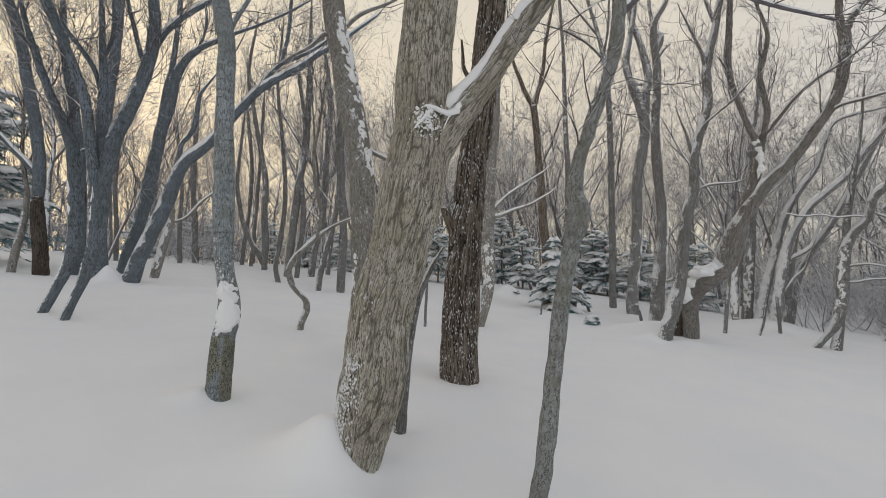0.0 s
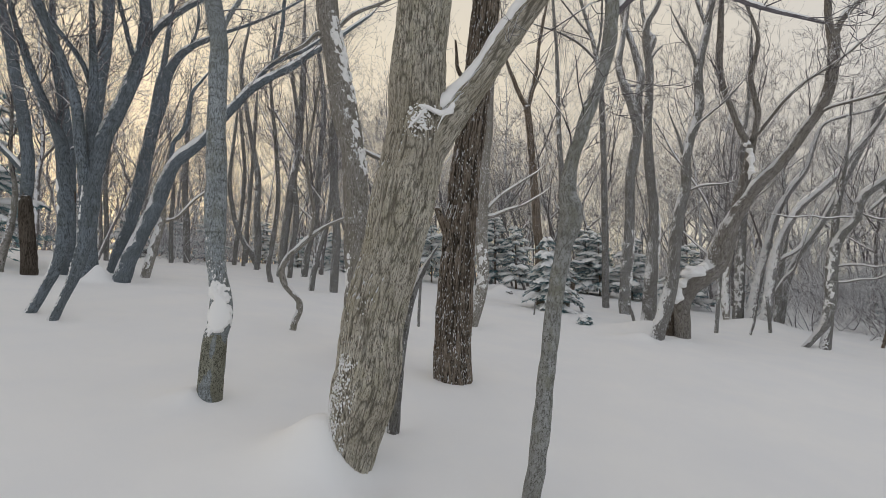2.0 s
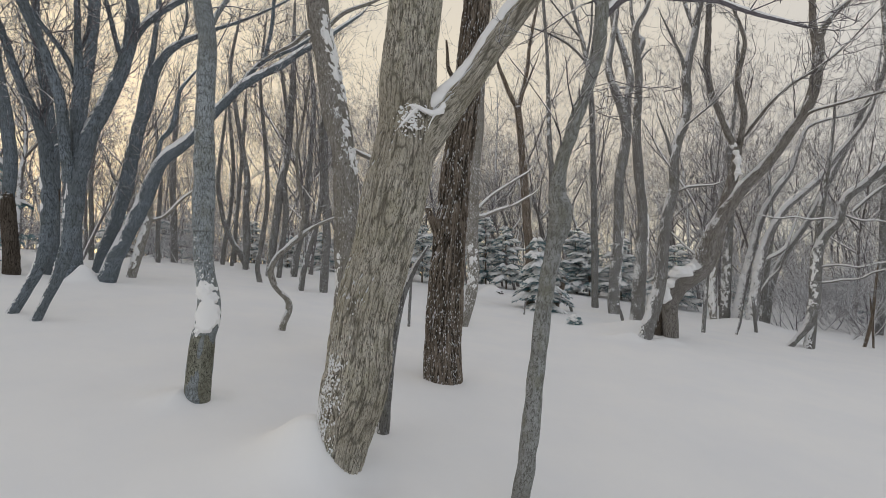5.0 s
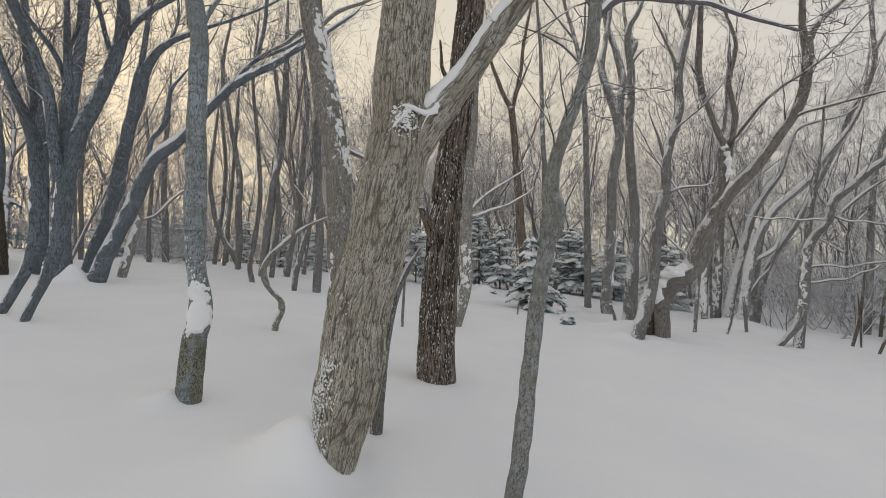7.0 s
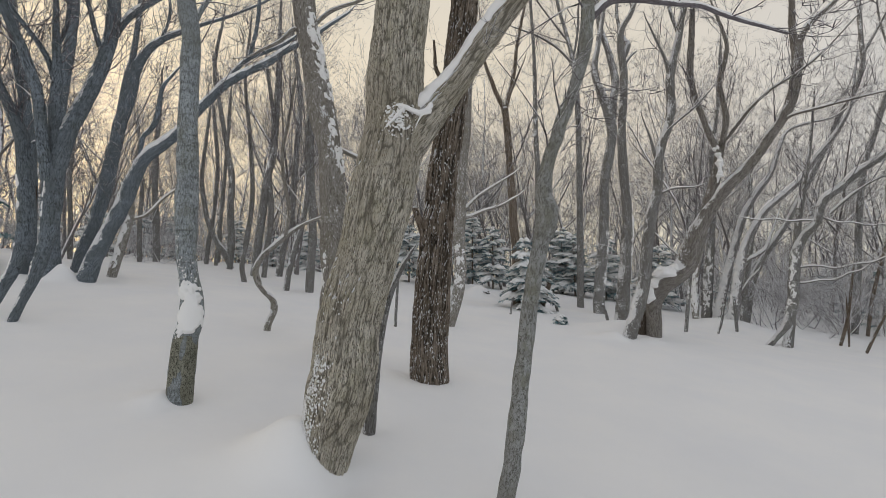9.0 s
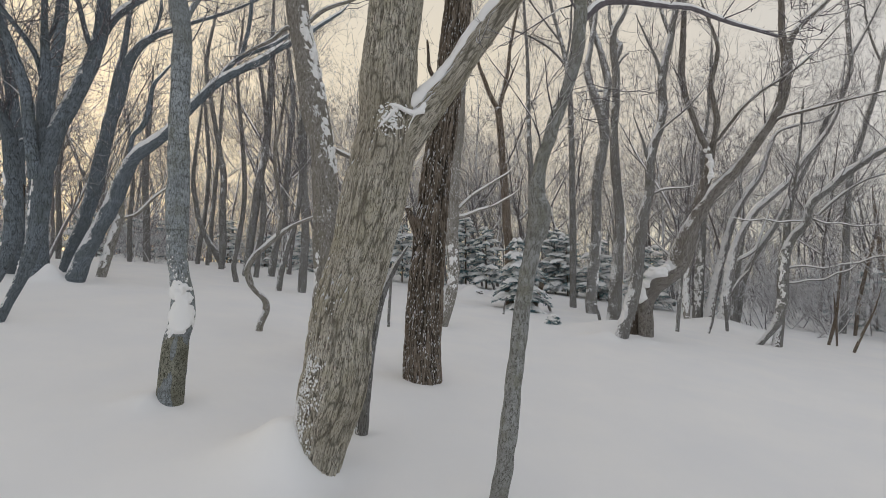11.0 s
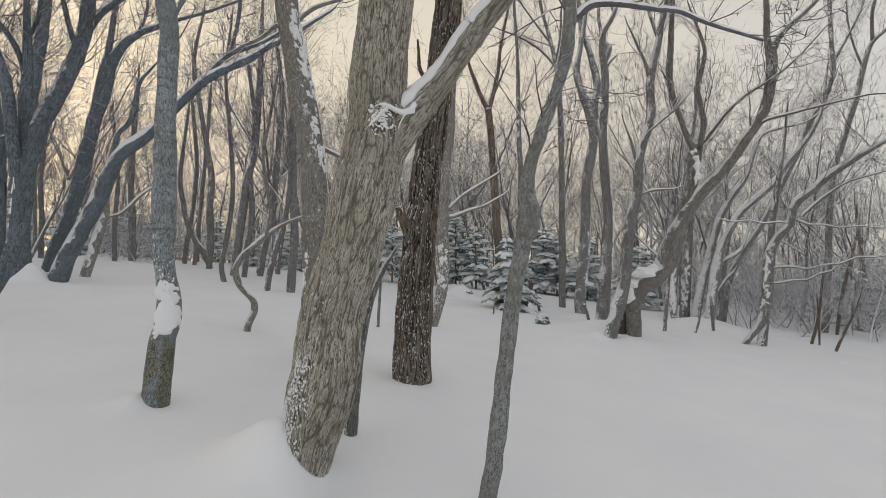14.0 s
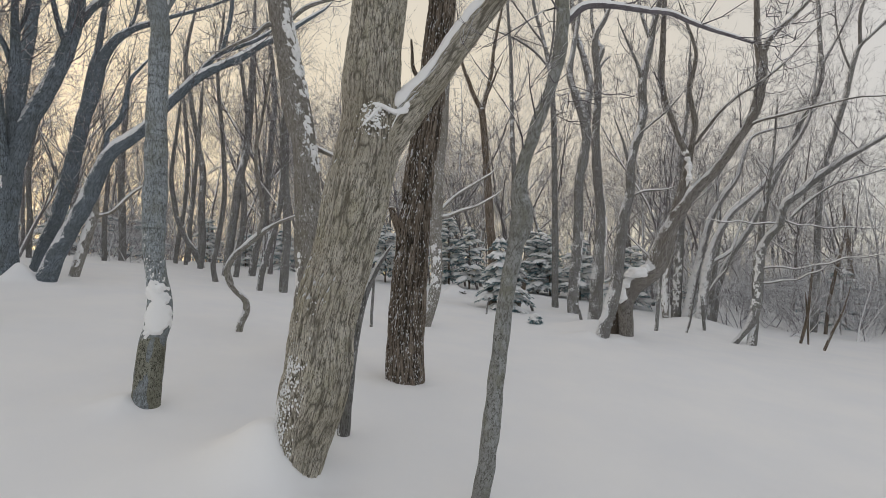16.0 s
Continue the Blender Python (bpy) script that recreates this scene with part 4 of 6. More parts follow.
limb(tree_f1, [(0.179, 0.102, 3.18, 0.028), (0.12, 0.05, 3.443, 0.032), (0.026, -0.031, 3.647, 0.032), (-0.099, -0.137, 3.855, 0.029), (-0.211, -0.234, 4.054, 0.024), (-0.294, -0.306, 4.247, 0.019), (-0.372, -0.373, 4.427, 0.011), (-0.431, -0.424, 4.619, 0.004)], twigs=16, reach=1.0, cap=0.4)
limb(tree_f1, [(0.531, 0.409, 3.802, 0.037), (0.433, 0.432, 4.036, 0.034), (0.338, 0.457, 4.318, 0.031), (0.223, 0.466, 4.685, 0.028), (0.113, 0.479, 5.151, 0.022), (0.058, 0.486, 5.388, 0.013), (0.016, 0.49, 5.627, 0.004)], twigs=16, reach=1.0, cap=0.2)
tree_f3 = tree("bare_tree", "leaning blue-grey stem with a snow-dusted foot", (-5.47, 6.225, 1.242), LEFT, [(-0.079, -0.077, -0.281, 0.078), (0, 0, -0.002, 0.071), (0.076, 0.074, 0.266, 0.066), (0.159, 0.158, 0.608, 0.073), (0.198, 0.2, 0.892, 0.088), (0.211, 0.212, 1.22, 0.096), (0.202, 0.192, 1.545, 0.097), (0.185, 0.153, 1.95, 0.096), (0.154, 0.093, 2.347, 0.083), (0.078, -0.005, 2.686, 0.069), (-0.001, -0.096, 2.938, 0.057), (-0.108, -0.191, 3.304, 0.051), (-0.203, -0.25, 3.643, 0.046), (-0.283, -0.271, 3.878, 0.036), (-0.386, -0.296, 4.235, 0.031), (-0.501, -0.329, 4.714, 0.023), (-0.56, -0.345, 4.957, 0.014), (-0.604, -0.357, 5.204, 0.004)], twigs=26, reach=1.16, cap=0, step=0.05, around=12, seed=12)
limb(tree_f3, [(0.2, 0.166, 2.036, 0.034), (0.237, 0.167, 2.288, 0.038), (0.298, 0.189, 2.337, 0.023), (0.362, 0.215, 2.43, 0.013)], twigs=0, reach=1.03, cap=1, name="stub")
limb(tree_f3, [(0.121, 0.033, 2.559, 0.027), (0.141, 0.06, 2.837, 0.04), (0.08, 0.017, 3.24, 0.036), (0.019, -0.027, 3.641, 0.033), (-0.034, -0.063, 3.961, 0.025), (-0.078, -0.093, 4.229, 0.015), (-0.111, -0.116, 4.499, 0.004)], twigs=13, reach=1.03, cap=0.1)
tree_f4 = tree("bare_tree", "dark upright trunk behind leaning stems, snow piled against it", (-7.508, 9.86, 1.783), LEFT, [(0.0, 0, -0.4, 0.20900000000000002), (0.0, 0, 0.0, 0.19), (-0.051, 0, 0.691, 0.175), (-0.094, 0, 1.442, 0.165), (-0.132, 0, 2.462, 0.15), (-0.113, 0, 3.764, 0.13), (0.023, 0, 5.1, 0.1), (0.057, 0, 6.471, 0.08), (0.059, 0, 7.593, 0.03)], twigs=8, reach=1.3, cap=0, step=0.07, around=16, seed=61)
tree_f5 = tree("bare_tree", "short grey trunk with torn brown wood behind leaning stems", (-8.385, 10.42, 1.915), LEFT, [(0.0, 0, -0.4, 0.165), (0.0, 0, 0.0, 0.15), (-0.035, 0, 0.614, 0.14), (-0.084, 0, 1.408, 0.135), (-0.123, 0, 2.079, 0.125), (-0.237, 0, 3.032, 0.11), (-0.445, 0, 4.142, 0.1), (-0.71, 0, 5.417, 0.08), (-0.926, 0, 6.722, 0.05)], twigs=8, reach=1.3, cap=0, step=0.07, around=16, seed=62)
tree_g = tree("bare_tree", "stout grey tree with brown dead wood low on its trunk", (-8.673, 9.778, 1.89), LEFT, [(0.016, 0.02, -0.299, 0.154), (0, 0, 0, 0.14), (-0.025, -0.03, 0.45, 0.123), (-0.085, -0.076, 1.06, 0.115), (-0.132, -0.097, 1.677, 0.107), (-0.156, -0.091, 2.307, 0.116), (-0.228, -0.138, 3.054, 0.116), (-0.312, -0.215, 3.664, 0.11), (-0.394, -0.318, 4.258, 0.105), (-0.45, -0.422, 4.847, 0.104), (-0.527, -0.551, 5.413, 0.101), (-0.611, -0.671, 5.848, 0.091), (-0.769, -0.82, 6.508, 0.074), (-0.955, -0.996, 7.285, 0.045), (-1.095, -1.128, 8.08, 0.004)], twigs=26, reach=1.55, cap=0.1, step=0.078, around=12, seed=13)
limb(tree_g, [(-0.19, -0.122, 2.172, 0.051), (-0.397, -0.177, 2.433, 0.058), (-0.645, -0.268, 2.731, 0.049), (-0.855, -0.327, 2.986, 0.042), (-1.13, -0.443, 3.255, 0.034), (-1.461, -0.608, 3.497, 0.026), (-1.675, -0.715, 3.653, 0.016), (-1.849, -0.802, 3.862, 0.004)], twigs=13, reach=1.36, cap=0.8)
tree_g2 = tree("bare_tree", "small crooked tree beside a spruce", (-9.339, 9.792, 1.952), SIDE, [(-0.025, -0.003, -0.299, 0.087), (0, 0, 0, 0.079), (0.033, 0.004, 0.393, 0.079), (0.07, 0.047, 0.769, 0.072), (0.061, 0.112, 1.155, 0.066), (0.049, 0.145, 1.798, 0.05), (-0.002, 0.02, 2.536, 0.037), (0.03, -0.085, 3.533, 0.029), (0.04, -0.118, 3.85, 0.017), (0.047, -0.143, 4.168, 0.004)], twigs=16, reach=1.58, cap=0, step=0.081, around=12, seed=14)
tree_h = tree("bare_tree", "small tree bent in an s-curve rising from smooth snow", (-2.319, 7.433, 0.909), SIDE, [(-0.05, -0.017, -0.296, 0.06), (0, 0, -0.001, 0.054), (0.021, 0.007, 0.125, 0.057), (0.09, 0.034, 0.325, 0.055), (0.059, 0.029, 0.49, 0.048), (-0.072, -0.009, 0.629, 0.046), (-0.168, -0.043, 0.812, 0.05), (-0.187, -0.059, 0.995, 0.05), (-0.105, -0.046, 1.181, 0.046), (0.088, 0.003, 1.372, 0.043), (0.299, 0.065, 1.569, 0.036), (0.514, 0.139, 1.742, 0.03), (0.915, 0.28, 1.94, 0.019), (1.095, 0.343, 2.03, 0.011), (1.246, 0.397, 2.167, 0.004)], twigs=6, reach=1.12, cap=0.6, step=0.05, around=16, seed=15)
limb(tree_h, [(0.215, 0.039, 1.47, 0.032), (0.305, -0.055, 1.882, 0.028), (0.256, -0.192, 2.324, 0.028), (0.235, -0.32, 2.757, 0.028), (0.336, -0.41, 3.286, 0.023), (0.437, -0.501, 3.809, 0.019), (0.477, -0.537, 4.016, 0.012), (0.506, -0.563, 4.226, 0.004)], twigs=13, reach=1.0, cap=0.1)
tree_i0 = tree("bare_tree", "slender bare tree standing in deep snow", (-5.359, 14.736, 1.85), ROUGH, [(0.045, 0.014, -0.297, 0.093), (0, 0, -0.001, 0.085), (-0.083, -0.026, 0.549, 0.078), (0.026, -0.046, 1.287, 0.078), (0.154, -0.028, 2.791, 0.071), (-0.015, 0, 4.719, 0.064), (-0.253, 0.042, 6.711, 0.049), (-0.173, 0.071, 8.551, 0.033), (-0.157, 0.077, 8.914, 0.02), (-0.145, 0.081, 9.276, 0.004)], twigs=23, reach=1.7, cap=0.15, step=0.094, around=12, seed=16, group="slender trees on the rise")
tree_i1 = tree("bare_tree", "slender bare tree standing in deep snow", (-6.134, 17.822, 2.144), ROUGH, [(-0.023, -0.007, -0.3, 0.155), (0, 0, 0, 0.141), (0.102, 0.03, 1.345, 0.152), (0.23, 0.008, 2.476, 0.153), (0.33, 0.006, 3.623, 0.145), (0.516, 0.151, 5.065, 0.138), (0.532, 0.315, 6.801, 0.131), (0.534, 0.401, 8.31, 0.113), (0.555, 0.302, 10.25, 0.082), (0.565, 0.256, 11.155, 0.049), (0.572, 0.222, 12.061, 0.004)], twigs=23, reach=1.7, cap=0.15, step=0.113, around=12, seed=17, group="slender trees on the rise")
tree_i2 = tree("bare_tree", "slender bare tree standing in deep snow", (-7.857, 19.845, 2.514), ROUGH, [(-0.011, 0.01, -0.3, 0.125), (0, 0, 0, 0.114), (0.044, -0.039, 1.192, 0.146), (-0.038, -0.077, 2.445, 0.136), (-0.09, 0.03, 4.001, 0.127), (-0.365, 0.084, 5.316, 0.106), (-0.687, -0.054, 7.11, 0.095), (-0.87, -0.39, 8.81, 0.084), (-0.553, -0.591, 10.56, 0.052), (-0.451, -0.655, 11.122, 0.031), (-0.376, -0.703, 11.689, 0.004)], twigs=23, reach=1.7, cap=0.15, step=0.128, around=12, seed=18, group="slender trees on the rise")
tree_i3 = tree("bare_tree", "slender bare tree standing in deep snow", (-3.733, 13.587, 1.57), ROUGH, [(-0.029, -0.019, -0.299, 0.096), (0, 0, -0.001, 0.087), (0.059, 0.038, 0.592, 0.088), (0.198, 0.091, 1.281, 0.08), (0.389, 0.087, 1.974, 0.075), (0.543, 0.046, 3.193, 0.076), (0.476, 0.046, 4.62, 0.069), (0.503, 0.21, 6.522, 0.047), (0.511, 0.254, 7.04, 0.028), (0.516, 0.287, 7.558, 0.004)], twigs=23, reach=1.63, cap=0.15, step=0.085, around=12, seed=19, group="slender trees on the rise")
tree_i4 = tree("bare_tree", "slender bare tree standing in deep snow", (-3.084, 13.634, 1.502), ROUGH, [(-0.013, 0.005, -0.3, 0.139), (0, 0, 0, 0.126), (0.036, -0.013, 0.83, 0.12), (0.061, 0.02, 1.692, 0.113), (-0.006, 0.067, 2.747, 0.107), (-0.065, 0.052, 3.987, 0.1), (-0.053, -0.043, 5.214, 0.077), (0.048, -0.114, 7.01, 0.054), (0.081, -0.138, 7.605, 0.033), (0.106, -0.155, 8.202, 0.004)], twigs=23, reach=1.62, cap=0.15, step=0.084, around=12, seed=20, group="slender trees on the rise")
tree_i5 = tree("bare_tree", "slender bare tree standing in deep snow", (-5.712, 19.574, 2.208), ROUGH, [(-0.033, -0.021, -0.298, 0.161), (0, 0, -0.001, 0.146), (0.137, 0.085, 1.234, 0.148), (0.39, 0.128, 2.488, 0.14), (0.5, 0.036, 3.986, 0.13), (0.585, 0.018, 5.773, 0.12), (0.617, 0.186, 7.933, 0.112), (0.269, 0.3, 10.415, 0.079), (0.148, 0.339, 11.276, 0.047), (0.058, 0.368, 12.141, 0.004)], twigs=23, reach=1.7, cap=0.15, step=0.122, around=12, seed=21, group="slender trees on the rise")
tree_i6 = tree("bare_tree", "slender bare tree standing in deep snow", (-8.367, 21.33, 2.643), ROUGH, [(0.12, 0.044, -0.272, 0.139), (0, 0, 0, 0.126), (-0.302, -0.111, 0.686, 0.133), (-0.597, -0.28, 1.202, 0.122), (-0.907, -0.435, 1.98, 0.105), (-1.121, -0.446, 2.779, 0.097), (-1.331, -0.406, 4.136, 0.087), (-1.2, -0.341, 6.633, 0.066), (-1.162, -0.322, 7.363, 0.04), (-1.134, -0.308, 8.094, 0.004)], twigs=23, reach=1.7, cap=0.15, step=0.137, around=12, seed=22, group="slender trees on the rise")
tree_i7 = tree("bare_tree", "slender bare tree standing in deep snow", (-10.924, 19.896, 2.816), ROUGH, [(0.01, 0.01, -0.3, 0.151), (0, 0, 0, 0.137), (-0.057, -0.057, 1.65, 0.128), (-0.209, -0.089, 3.425, 0.119), (-0.225, -0.053, 5.249, 0.1), (-0.16, -0.135, 6.796, 0.081), (-0.124, -0.181, 7.682, 0.048), (-0.096, -0.216, 8.569, 0.004)], twigs=23, reach=1.7, cap=0.15, step=0.136, around=12, seed=23, group="slender trees on the rise")
tree_i8 = tree("bare_tree", "slender bare tree standing in deep snow", (-10.182, 17.47, 2.655), ROUGH, [(0.018, -0.002, -0.3, 0.093), (0, 0, 0, 0.085), (-0.087, 0.007, 1.457, 0.077), (-0.032, -0.086, 3.006, 0.069), (-0.209, -0.182, 4.792, 0.052), (-0.266, -0.213, 5.357, 0.031), (-0.307, -0.236, 5.923, 0.004)], twigs=23, reach=1.7, cap=0.15, step=0.121, around=12, seed=24, group="slender trees on the rise")
tree_i9 = tree("bare_tree", "slender bare tree standing in deep snow", (-11.14, 15.376, 2.594), ROUGH, [(0.016, 0.001, -0.3, 0.085), (0, 0, -0.001, 0.077), (-0.062, -0.004, 1.204, 0.071), (-0.132, -0.094, 2.564, 0.064), (-0.034, -0.166, 4.138, 0.05), (0, -0.192, 4.686, 0.03), (0.026, -0.211, 5.234, 0.004)], twigs=23, reach=1.7, cap=0.15, step=0.114, around=12, seed=25, group="slender trees on the rise")
tree_i10 = tree("bare_tree", "slender bare tree standing in deep snow", (-10.554, 24.191, 2.978), ROUGH, [(-0.196, -0.073, -0.304, 0.122), (-0.177, -0.077, -0.005, 0.111), (-0.101, -0.093, 1.206, 0.112), (0.056, -0.044, 2.747, 0.101), (0.042, 0.174, 5.304, 0.103), (-0.179, 0.01, 7.81, 0.09), (-0.265, -0.055, 8.795, 0.054), (-0.33, -0.103, 9.784, 0.004)], twigs=23, reach=1.7, cap=0.15, step=0.158, around=12, seed=26, group="slender trees on the rise")
tree_i11 = tree("bare_tree", "slender bare tree standing in deep snow", (-5.753, 17.816, 2.099), ROUGH, [(-0.02, 0, -0.3, 0.104), (0, 0, 0, 0.095), (0.076, -0.002, 1.16, 0.105), (0.181, 0.032, 2.524, 0.107), (0.033, 0.06, 4.143, 0.098), (0.117, 0.123, 6.047, 0.089), (-0.122, -0.053, 8.128, 0.069), (-0.209, -0.117, 8.882, 0.042), (-0.273, -0.165, 9.639, 0.004)], twigs=23, reach=1.7, cap=0.15, step=0.112, around=12, seed=27, group="slender trees on the rise")
tree_i12 = tree("bare_tree", "slender bare tree standing in deep snow", (-9.892, 23.557, 2.88), ROUGH, [(-0.116, -0.043, -0.302, 0.107), (-0.1, -0.042, -0.002, 0.097), (-0.019, -0.035, 1.538, 0.098), (-0.002, 0.15, 3.681, 0.1), (0.121, 0.085, 5.819, 0.088), (0.293, -0.2, 8.207, 0.076), (0.352, -0.298, 9.032, 0.045), (0.396, -0.371, 9.86, 0.004)], twigs=23, reach=1.7, cap=0.15, step=0.153, around=12, seed=28, group="slender trees on the rise")
tree_l = tree("bare_tree", "dark forked tree with two upright arms", (3.706, 16.253, 1.022), DARK, [(-0.001, -0.001, -0.301, 0.175), (0, 0, -0.001, 0.159), (0.007, 0.005, 2.084, 0.161), (-0.049, 0.04, 2.914, 0.162), (-0.101, 0.056, 4.171, 0.146), (-0.166, 0.037, 5.226, 0.137), (-0.236, 0, 6.285, 0.129), (-0.288, -0.012, 6.928, 0.129), (-0.332, 0.036, 7.427, 0.13)], twigs=9, reach=1.7, cap=0, step=0.1, around=12, seed=29)
limb(tree_l, [(-0.333, 0.036, 7.383, 0.103), (-0.633, -0.04, 7.896, 0.088), (-0.851, -0.134, 8.399, 0.08), (-1.068, -0.229, 8.898, 0.063), (-1.183, -0.347, 9.381, 0.046), (-1.29, -0.466, 10.407, 0.037), (-1.332, -0.513, 10.809, 0.022), (-1.364, -0.548, 11.213, 0.004)], twigs=9, reach=1.5, cap=0.3)
limb(tree_l, [(-0.292, 0.027, 7.423, 0.091), (-0.072, 0.084, 8.284, 0.083), (0.109, 0.15, 9.097, 0.075), (0.21, 0.235, 9.934, 0.066), (0.399, 0.299, 10.889, 0.057), (0.611, 0.358, 11.856, 0.048), (0.722, 0.39, 12.366, 0.029), (0.806, 0.413, 12.882, 0.004)], twigs=13, reach=1.5, cap=0.3)
limb(tree_l, [(-0.205, 0.007, 7.764, 0.053), (0.109, -0.079, 8.535, 0.044), (0.253, -0.127, 8.885, 0.035), (0.4, -0.175, 9.241, 0.021), (0.51, -0.212, 9.61, 0.004)], twigs=0, reach=1.5, cap=0.3)
tree_m = tree("bare_tree", "straight thin young tree", (5.128, 18.63, 1.066), ROUGH, [(0.017, 0, -0.3, 0.154), (0.021, -0.006, 0, 0.14), (0.068, -0.067, 3.208, 0.132), (0.095, -0.117, 5.587, 0.113), (0.073, -0.054, 6.824, 0.104), (0.101, 0.099, 8.122, 0.095), (0.137, 0.237, 9.961, 0.086), (0.116, 0.22, 11.244, 0.075), (-0.037, 0.013, 13.203, 0.065), (-0.122, -0.309, 15.067, 0.043), (-0.143, -0.389, 15.531, 0.026), (-0.158, -0.448, 15.997, 0.004)], twigs=26, reach=1.7, cap=0, step=0.116, around=12, seed=30)
tree_o1 = tree("bare_tree", "bare tree forking into two crooked arms", (7.015, 16.874, 0.734), ROUGH, [(-0.005, -0.011, -0.301, 0.229), (0, 0, -0.001, 0.208), (0.009, 0.02, 0.538, 0.209), (0.104, -0.006, 1.585, 0.209), (0.209, -0.061, 2.639, 0.192), (0.274, -0.131, 3.91, 0.175), (0.288, -0.202, 4.972, 0.175), (0.445, -0.333, 6.02, 0.182), (0.573, -0.425, 6.969, 0.183), (0.43, -0.354, 7.879, 0.189), (0.23, -0.197, 8.734, 0.157), (0.118, -0.023, 9.62, 0.128), (0.321, 0.045, 10.702, 0.11), (0.562, 0.078, 11.901, 0.092), (0.751, 0.067, 13.328, 0.074), (0.859, 0.061, 14.14, 0.045), (0.939, 0.057, 14.955, 0.004)], twigs=23, reach=1.7, cap=0.25, step=0.11, around=16, seed=31)
limb(tree_o1, [(0.559, -0.419, 7.081, 0.139), (0.688, -0.336, 8.22, 0.141), (0.842, -0.264, 9.04, 0.151), (0.765, -0.095, 10.042, 0.133), (0.656, 0.087, 10.844, 0.116), (0.509, 0.285, 11.796, 0.102), (0.484, 0.431, 13.107, 0.086), (0.466, 0.537, 14.046, 0.052), (0.453, 0.615, 14.988, 0.004)], twigs=16, reach=1.5, cap=0.3)
limb(tree_o1, [(0.127, -0.154, 8.981, 0.056), (0.301, -0.134, 8.764, 0.056), (0.666, -0.193, 8.736, 0.032), (1.009, -0.248, 8.709, 0.019), (1.341, -0.302, 8.802, 0.004)], twigs=0, reach=1.5, cap=0.9)
tree_o2 = tree("bare_tree", "upright grey tree with a knotted top", (6.272, 13.514, 0.573), ROUGH, [(-0.031, 0.017, -0.298, 0.239), (0, 0, -0.001, 0.217), (0.061, -0.034, 0.58, 0.204), (0.135, -0.065, 1.413, 0.184), (0.227, -0.094, 2.253, 0.164), (0.295, -0.105, 3.102, 0.151), (0.281, -0.077, 3.97, 0.138), (0.257, -0.052, 4.675, 0.139), (0.234, -0.041, 5.562, 0.134), (0.253, -0.069, 6.267, 0.12), (0.314, -0.135, 7.138, 0.12), (0.313, -0.187, 8.021, 0.12), (0.233, -0.205, 8.743, 0.107), (0.264, -0.264, 9.26, 0.097), (0.516, -0.402, 9.724, 0.073), (0.759, -0.501, 10.392, 0.053), (0.958, -0.582, 10.939, 0.032), (1.108, -0.643, 11.505, 0.004)], twigs=19, reach=1.69, cap=0.15, step=0.089, around=16, seed=32)
limb(tree_o2, [(0.331, -0.195, 8.108, 0.063), (0.516, -0.271, 8.376, 0.037), (0.694, -0.343, 8.517, 0.019)], twigs=0, reach=1.49, cap=0.4, name="stub")
limb(tree_o2, [(0.293, -0.178, 8.245, 0.062), (0.515, -0.135, 8.821, 0.093), (0.453, 0.038, 9.168, 0.069), (0.374, 0.22, 9.948, 0.052), (0.43, 0.339, 10.807, 0.045), (0.462, 0.407, 11.298, 0.027), (0.485, 0.458, 11.793, 0.004)], twigs=13, reach=1.49, cap=0.2)
tree_o3 = tree("bare_tree", "bare grey tree leaning from a snow bank", (4.914, 10.191, 0.442), ROUGH, [(-0.066, 0.019, -0.293, 0.165), (0, 0, -0.001, 0.15), (0.067, -0.019, 0.297, 0.158), (0.196, -0.082, 0.735, 0.147), (0.322, -0.159, 1.295, 0.138), (0.384, -0.219, 1.917, 0.129), (0.429, -0.278, 2.413, 0.123), (0.495, -0.343, 2.907, 0.117), (0.606, -0.415, 3.398, 0.102), (0.63, -0.421, 3.905, 0.103), (0.725, -0.434, 4.414, 0.097), (0.911, -0.465, 4.92, 0.096), (1.009, -0.436, 5.455, 0.098), (1.049, -0.376, 6.014, 0.099), (1.164, -0.366, 6.557, 0.089), (1.305, -0.396, 7.081, 0.084), (1.387, -0.439, 7.6, 0.073), (1.522, -0.55, 8.207, 0.058), (1.658, -0.662, 8.816, 0.035), (1.76, -0.746, 9.437, 0.004)], twigs=23, reach=1.41, cap=0.1, step=0.068, around=18, seed=33)
limb(tree_o3, [(0.666, -0.439, 3.836, 0.038), (0.576, -0.414, 4.228, 0.039), (0.511, -0.403, 4.554, 0.029), (0.416, -0.377, 4.89, 0.019), (0.358, -0.361, 5.093, 0.012), (0.315, -0.349, 5.301, 0.004)], twigs=0, reach=1.24, cap=0.3)
limb(tree_o3, [(1.052, -0.378, 6.08, 0.049), (0.943, -0.39, 6.543, 0.039), (0.78, -0.376, 6.958, 0.029), (0.616, -0.362, 7.377, 0.019), (0.538, -0.355, 7.574, 0.012), (0.48, -0.35, 7.778, 0.004)], twigs=9, reach=1.24, cap=0.2)
limb(tree_o3, [(1.291, -0.39, 7.222, 0.043), (1.223, -0.25, 7.797, 0.04), (1.193, -0.127, 8.377, 0.031), (1.176, -0.058, 8.707, 0.018), (1.163, -0.006, 9.041, 0.004)], twigs=9, reach=1.24, cap=0.1)
limb(tree_o3, [(0.671, -0.446, 3.315, 0.026), (0.839, -0.588, 3.381, 0.025), (1.065, -0.756, 3.377, 0.02), (1.244, -0.891, 3.374, 0.012), (1.414, -1.018, 3.445, 0.004)], twigs=0, reach=1.24, cap=0.9)
